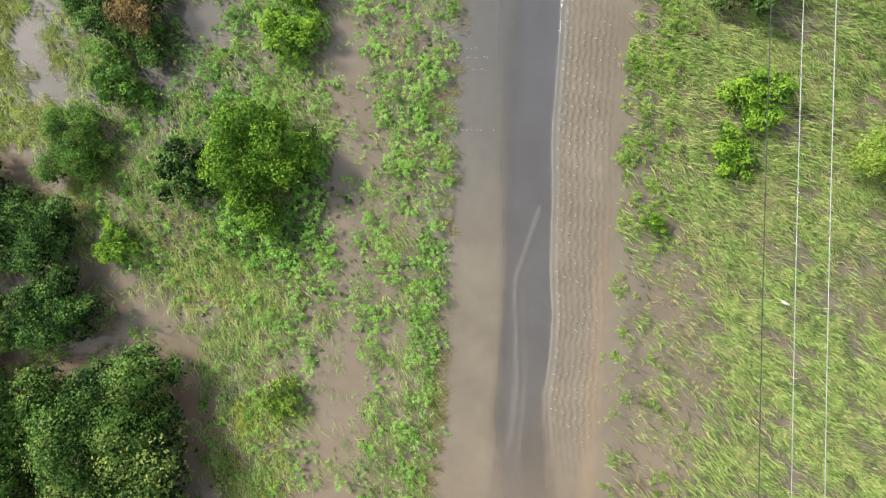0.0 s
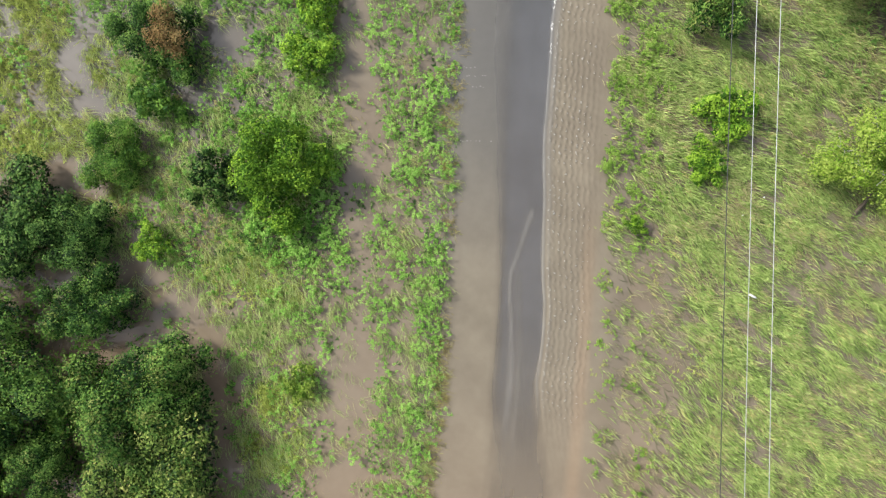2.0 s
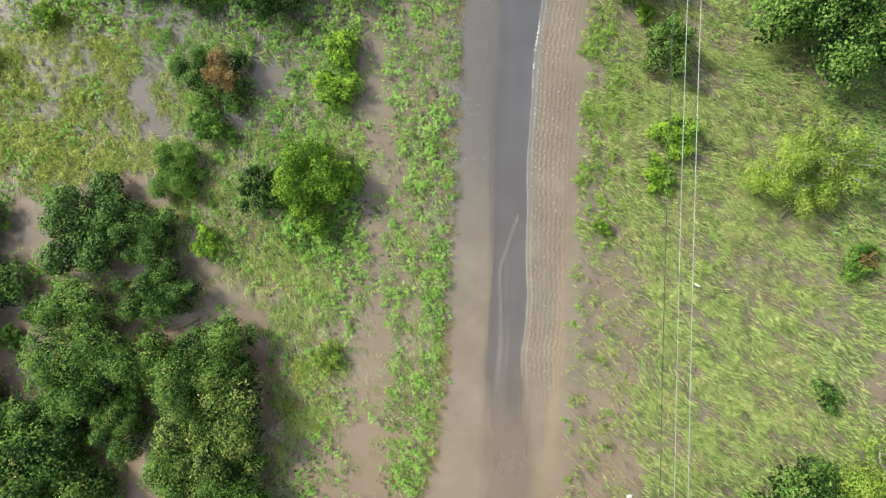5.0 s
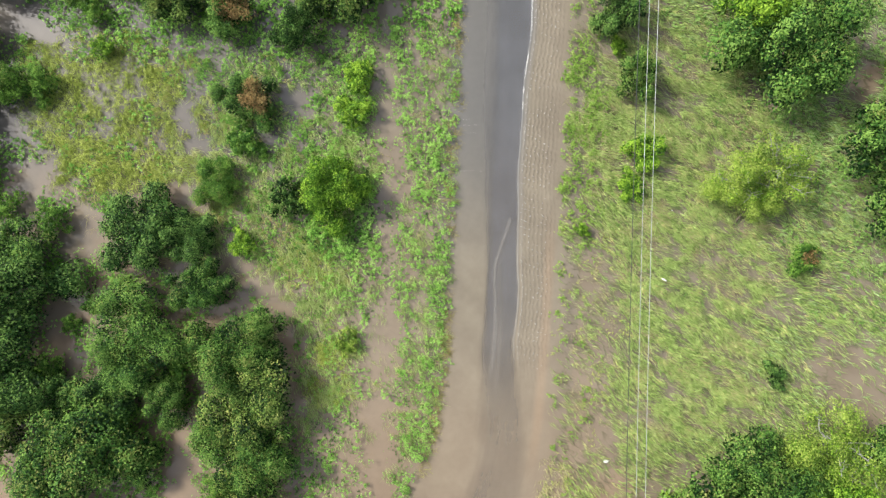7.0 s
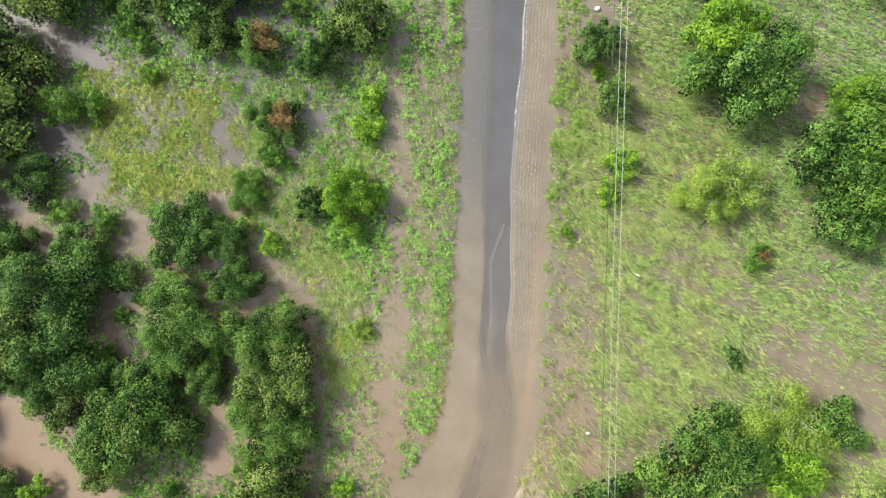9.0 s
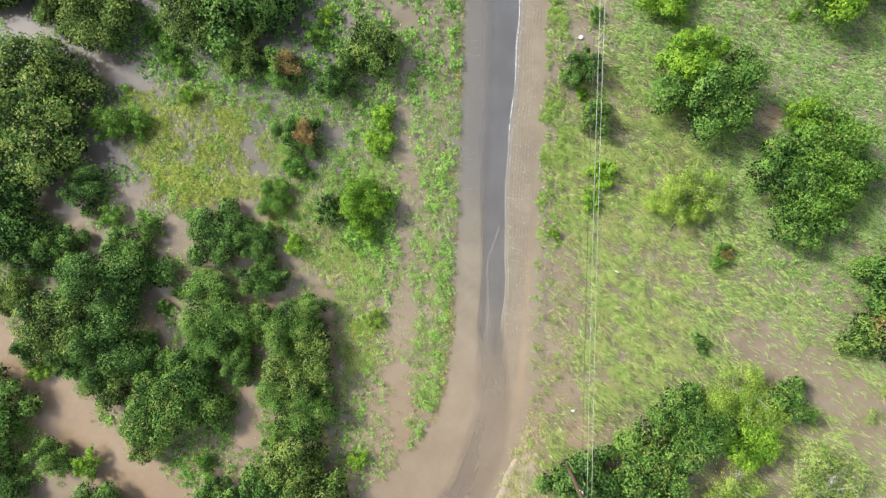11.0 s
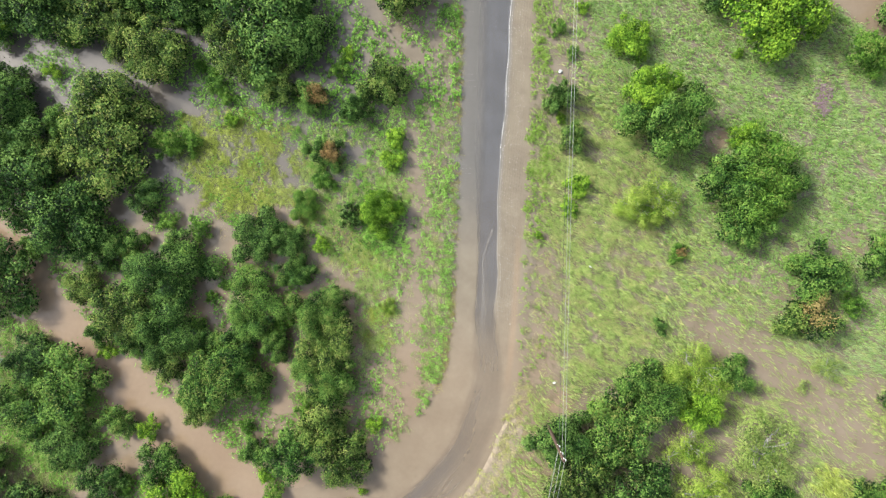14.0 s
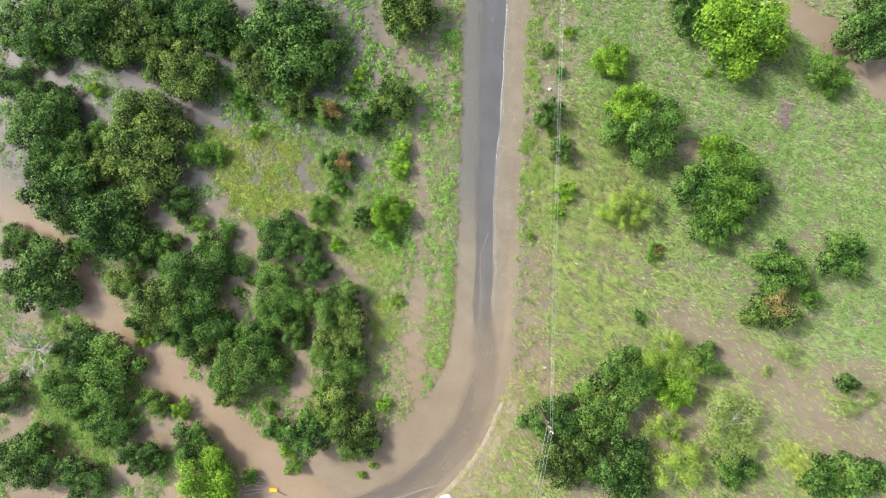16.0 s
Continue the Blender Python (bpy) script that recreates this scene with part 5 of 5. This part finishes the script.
# ---- power line ----


def power_pole(x, y, h=10.3):
    root = new("power_pole")
    part("shaft", tube("shaft", [(0, 0, -1.2), (0, 0, 3), (0, 0, 7), (0, 0, h)], [0.17, 0.155, 0.135, 0.11], POLE_WOOD, 12), root)
    for z, sx in ((10.0, 0.0), (8.45, 0.0), (6.6, 0.0)):
        part("bracket", tube("bracket", [(0.0, 0, z - 0.1), (0.1, 0, z - 0.1), (0.13, 0, z - 0.02)], [0.03, 0.03, 0.025], STEEL, 6), root)
        part("insulator", tube("insulator", [(0.13, 0, z - 0.04), (0.13, 0, z), (0.13, 0, z + 0.04), (0.13, 0, z + 0.05), (0.13, 0, z + 0.12)], [0.06, 0.115, 0.115, 0.065, 0.09], PORCELAIN, 10), root)
        part("clamp", tube("clamp", [(0, -0.2, z + 0.02), (0, 0, z + 0.05), (0, 0.2, z + 0.02)], [0.03, 0.05, 0.03], PORCELAIN, 6), root)
    root.matrix_basis = pose(x, y, 0)
    return tagged(root, "brown wooden power pole with white insulators among trees", "power pole", "power poles")


POLES = [(8.62, -17.5), (9.6, 41.0), (1.0, -62.0)]
first = power_pole(*POLES[0])
for x, y in POLES[1:]:
    copy_thing(first, pose(x, y, 0))


def wire(a, b, z, sag, mat, r):
    pts = []
    for k in range(25):
        t = k / 24
        pts.append((a[0] + (b[0] - a[0]) * t + 0.13, a[1] + (b[1] - a[1]) * t, z + 0.06 - 4 * sag * t * (1 - t)))
    ob = new("power_wire", tube("power_wire", pts, [r] * len(pts), mat, 6))
    return tagged(ob, "pale grey overhead wire strung between wooden poles" if mat is WIRE else "dark weathered lower wire strung between wooden poles", "wire", "overhead wires")


for z, mat, r in ((10.0, WIRE, 0.011), (8.45, WIRE, 0.011), (6.6, WIRE_DARK, 0.016)):
    wire(POLES[0], POLES[1], z, 1.12, mat, r)
    wire(POLES[0], POLES[2], z, 0.9, WIRE, r)

# ---- the dead tree, drift and litter ----


def dead_tree(x, y, h):
    rng = random.Random(5)
    root = new("dead_tree")
    part("trunk", tube("trunk", [(0, 0, -0.4), (0.1, 0.05, h * 0.3), (0.05, 0.2, h * 0.55)], [0.12, 0.09, 0.06], DEADWOOD, 8), root)
    for i in range(11):
        a = i * 2.399
        tip = Vector((math.cos(a) * h * rng.uniform(0.5, 0.75), math.sin(a) * h * rng.uniform(0.5, 0.75), h * rng.uniform(0.6, 1.0)))
        start = Vector((0.08, 0.1, h * rng.uniform(0.25, 0.5)))
        mid = start.lerp(tip, 0.5) + Vector((rng.uniform(-0.2, 0.2), rng.uniform(-0.2, 0.2), 0.15))
        limb = part("limb", tube("limb", [tuple(start), tuple(mid), tuple(tip)], [0.05, 0.035, 0.015], DEADWOOD, 6), root)
        for k in range(14):
            p = mid.lerp(tip, rng.uniform(-0.3, 0.9))
            e = p + Vector((math.cos(a + rng.uniform(-1.2, 1.2)), math.sin(a + rng.uniform(-1.2, 1.2)), rng.uniform(-0.1, 0.5))) * h * rng.uniform(0.14, 0.3)
            part("twig", tube("twig", [tuple(p), tuple(p.lerp(e, 0.5) + Vector((0, 0, 0.05))), tuple(e)], [0.03, 0.022, 0.012], DEADWOOD, 5), limb)
    root.matrix_basis = pose(x, y, 0)
    tagged(root, "bleached leafless dead tree standing in flood water", "dead tree")


dead_tree(-46.2, -12.2, 4.0)


def lump(name, label, category, x, y, size, mat, seed, squash=0.6, turn=0, jag=0.35, rise=0.0):
    """A crumpled or broken lump: a sphere pulled about, lying in the water."""
    bm = bmesh.new()
    bmesh.ops.create_icosphere(bm, subdivisions=3, radius=1)
    for v in bm.verts:
        d = noise.noise(v.co * 1.3 + Vector((seed, 0, 0))) * jag + noise.noise(v.co * 3.5 + Vector((0, seed, 0))) * jag * 0.45
        v.co *= 1 + d
        v.co = Vector((v.co.x * size[0], v.co.y * size[1], v.co.z * size[0] * squash))
    me = bpy.data.meshes.new(name)
    bm.to_mesh(me)
    bm.free()
    me.materials.append(mat)
    for p in me.polygons:
        p.use_smooth = True
    ob = new(name, me)
    ob.matrix_basis = pose(x, y, size[0] * squash * 0.45 + rise, 0, 0, turn)
    return tagged(ob, label, category)


lump("plastic_bag", "white crumpled plastic bag caught in the grass", "bag", 12.47, -2.06, (0.17, 0.05), PLASTIC, 1, 0.4, -28, rise=0.22)
lump("litter", "small white scrap of litter in the grass", "litter", 12.0, 1.4, (0.045, 0.03), PLASTIC, 2, rise=0.2)
lump("litter", "small white scrap of litter in the grass", "litter", 12.9, 2.2, (0.04, 0.03), PLASTIC, 3, rise=0.2)
lump("plastic_drum", "white rounded plastic drum floating beside a bush", "drum", 9.35, 16.75, (0.20, 0.17), PLASTIC, 4, 0.8, 20, 0.12)
lump("litter", "white scrap of litter on muddy water", "litter", 9.2, -13.4, (0.16, 0.12), PLASTIC, 5)
lump("litter", "white scrap of litter among weeds", "litter", 37.1, 19.2, (0.17, 0.14), PLASTIC, 6)
lump("sack", "white sack lying at the edge of the bend", "sack", -1.3, -27.95, (0.72, 0.5), PLASTIC, 7, 0.45, 15)

ob = new("driftwood", tube("driftwood", [(16.7, 1.35, 0.08), (16.85, 1.7, 0.16), (17.2, 2.1, 0.2), (17.35, 2.7, 0.5)], [0.05, 0.08, 0.09, 0.06], BARK, 7))
tagged(ob, "dark dead branch lying under a thin tree", "driftwood")


def road_board():
    bm = bmesh.new()
    bmesh.ops.create_cube(bm, size=1)
    bmesh.ops.scale(bm, vec=(0.9, 0.42, 0.05), verts=bm.verts)
    bmesh.ops.bevel(bm, geom=bm.edges[:], offset=0.015, segments=2, affect="EDGES")
    me = bpy.data.meshes.new("board")
    bm.to_mesh(me)
    bm.free()
    me.materials.append(ORANGE)
    root = new("warning_board")
    part("board", me, root)
    part("post", tube("post", [(0.3, -0.1, -0.03), (0.9, -0.45, -0.09), (1.4, -0.75, -0.14)], [0.035, 0.035, 0.03], POLE_WOOD, 7), root)
    root.matrix_basis = pose(-20.5, -27.5, 0.12, 8, -6, 4)
    tagged(root, "orange warning board fallen flat in muddy water", "sign")


road_board()
rng = random.Random(8)
root = new("bare_branches")
for i in range(5):
    y = -26.3 - i * 0.42
    part("branch", tube("branch", [(-23.9, y - 0.2, -0.05), (-22.9, y + rng.uniform(-0.1, 0.2), 0.18), (-21.9, y + rng.uniform(0, 0.4), 0.3), (-21.0, y + rng.uniform(-0.2, 0.5), 0.2)], [0.06, 0.05, 0.035, 0.015], DEADWOOD, 6), root)
tagged(root, "bleached bare branches sticking out of brown water", "branches")
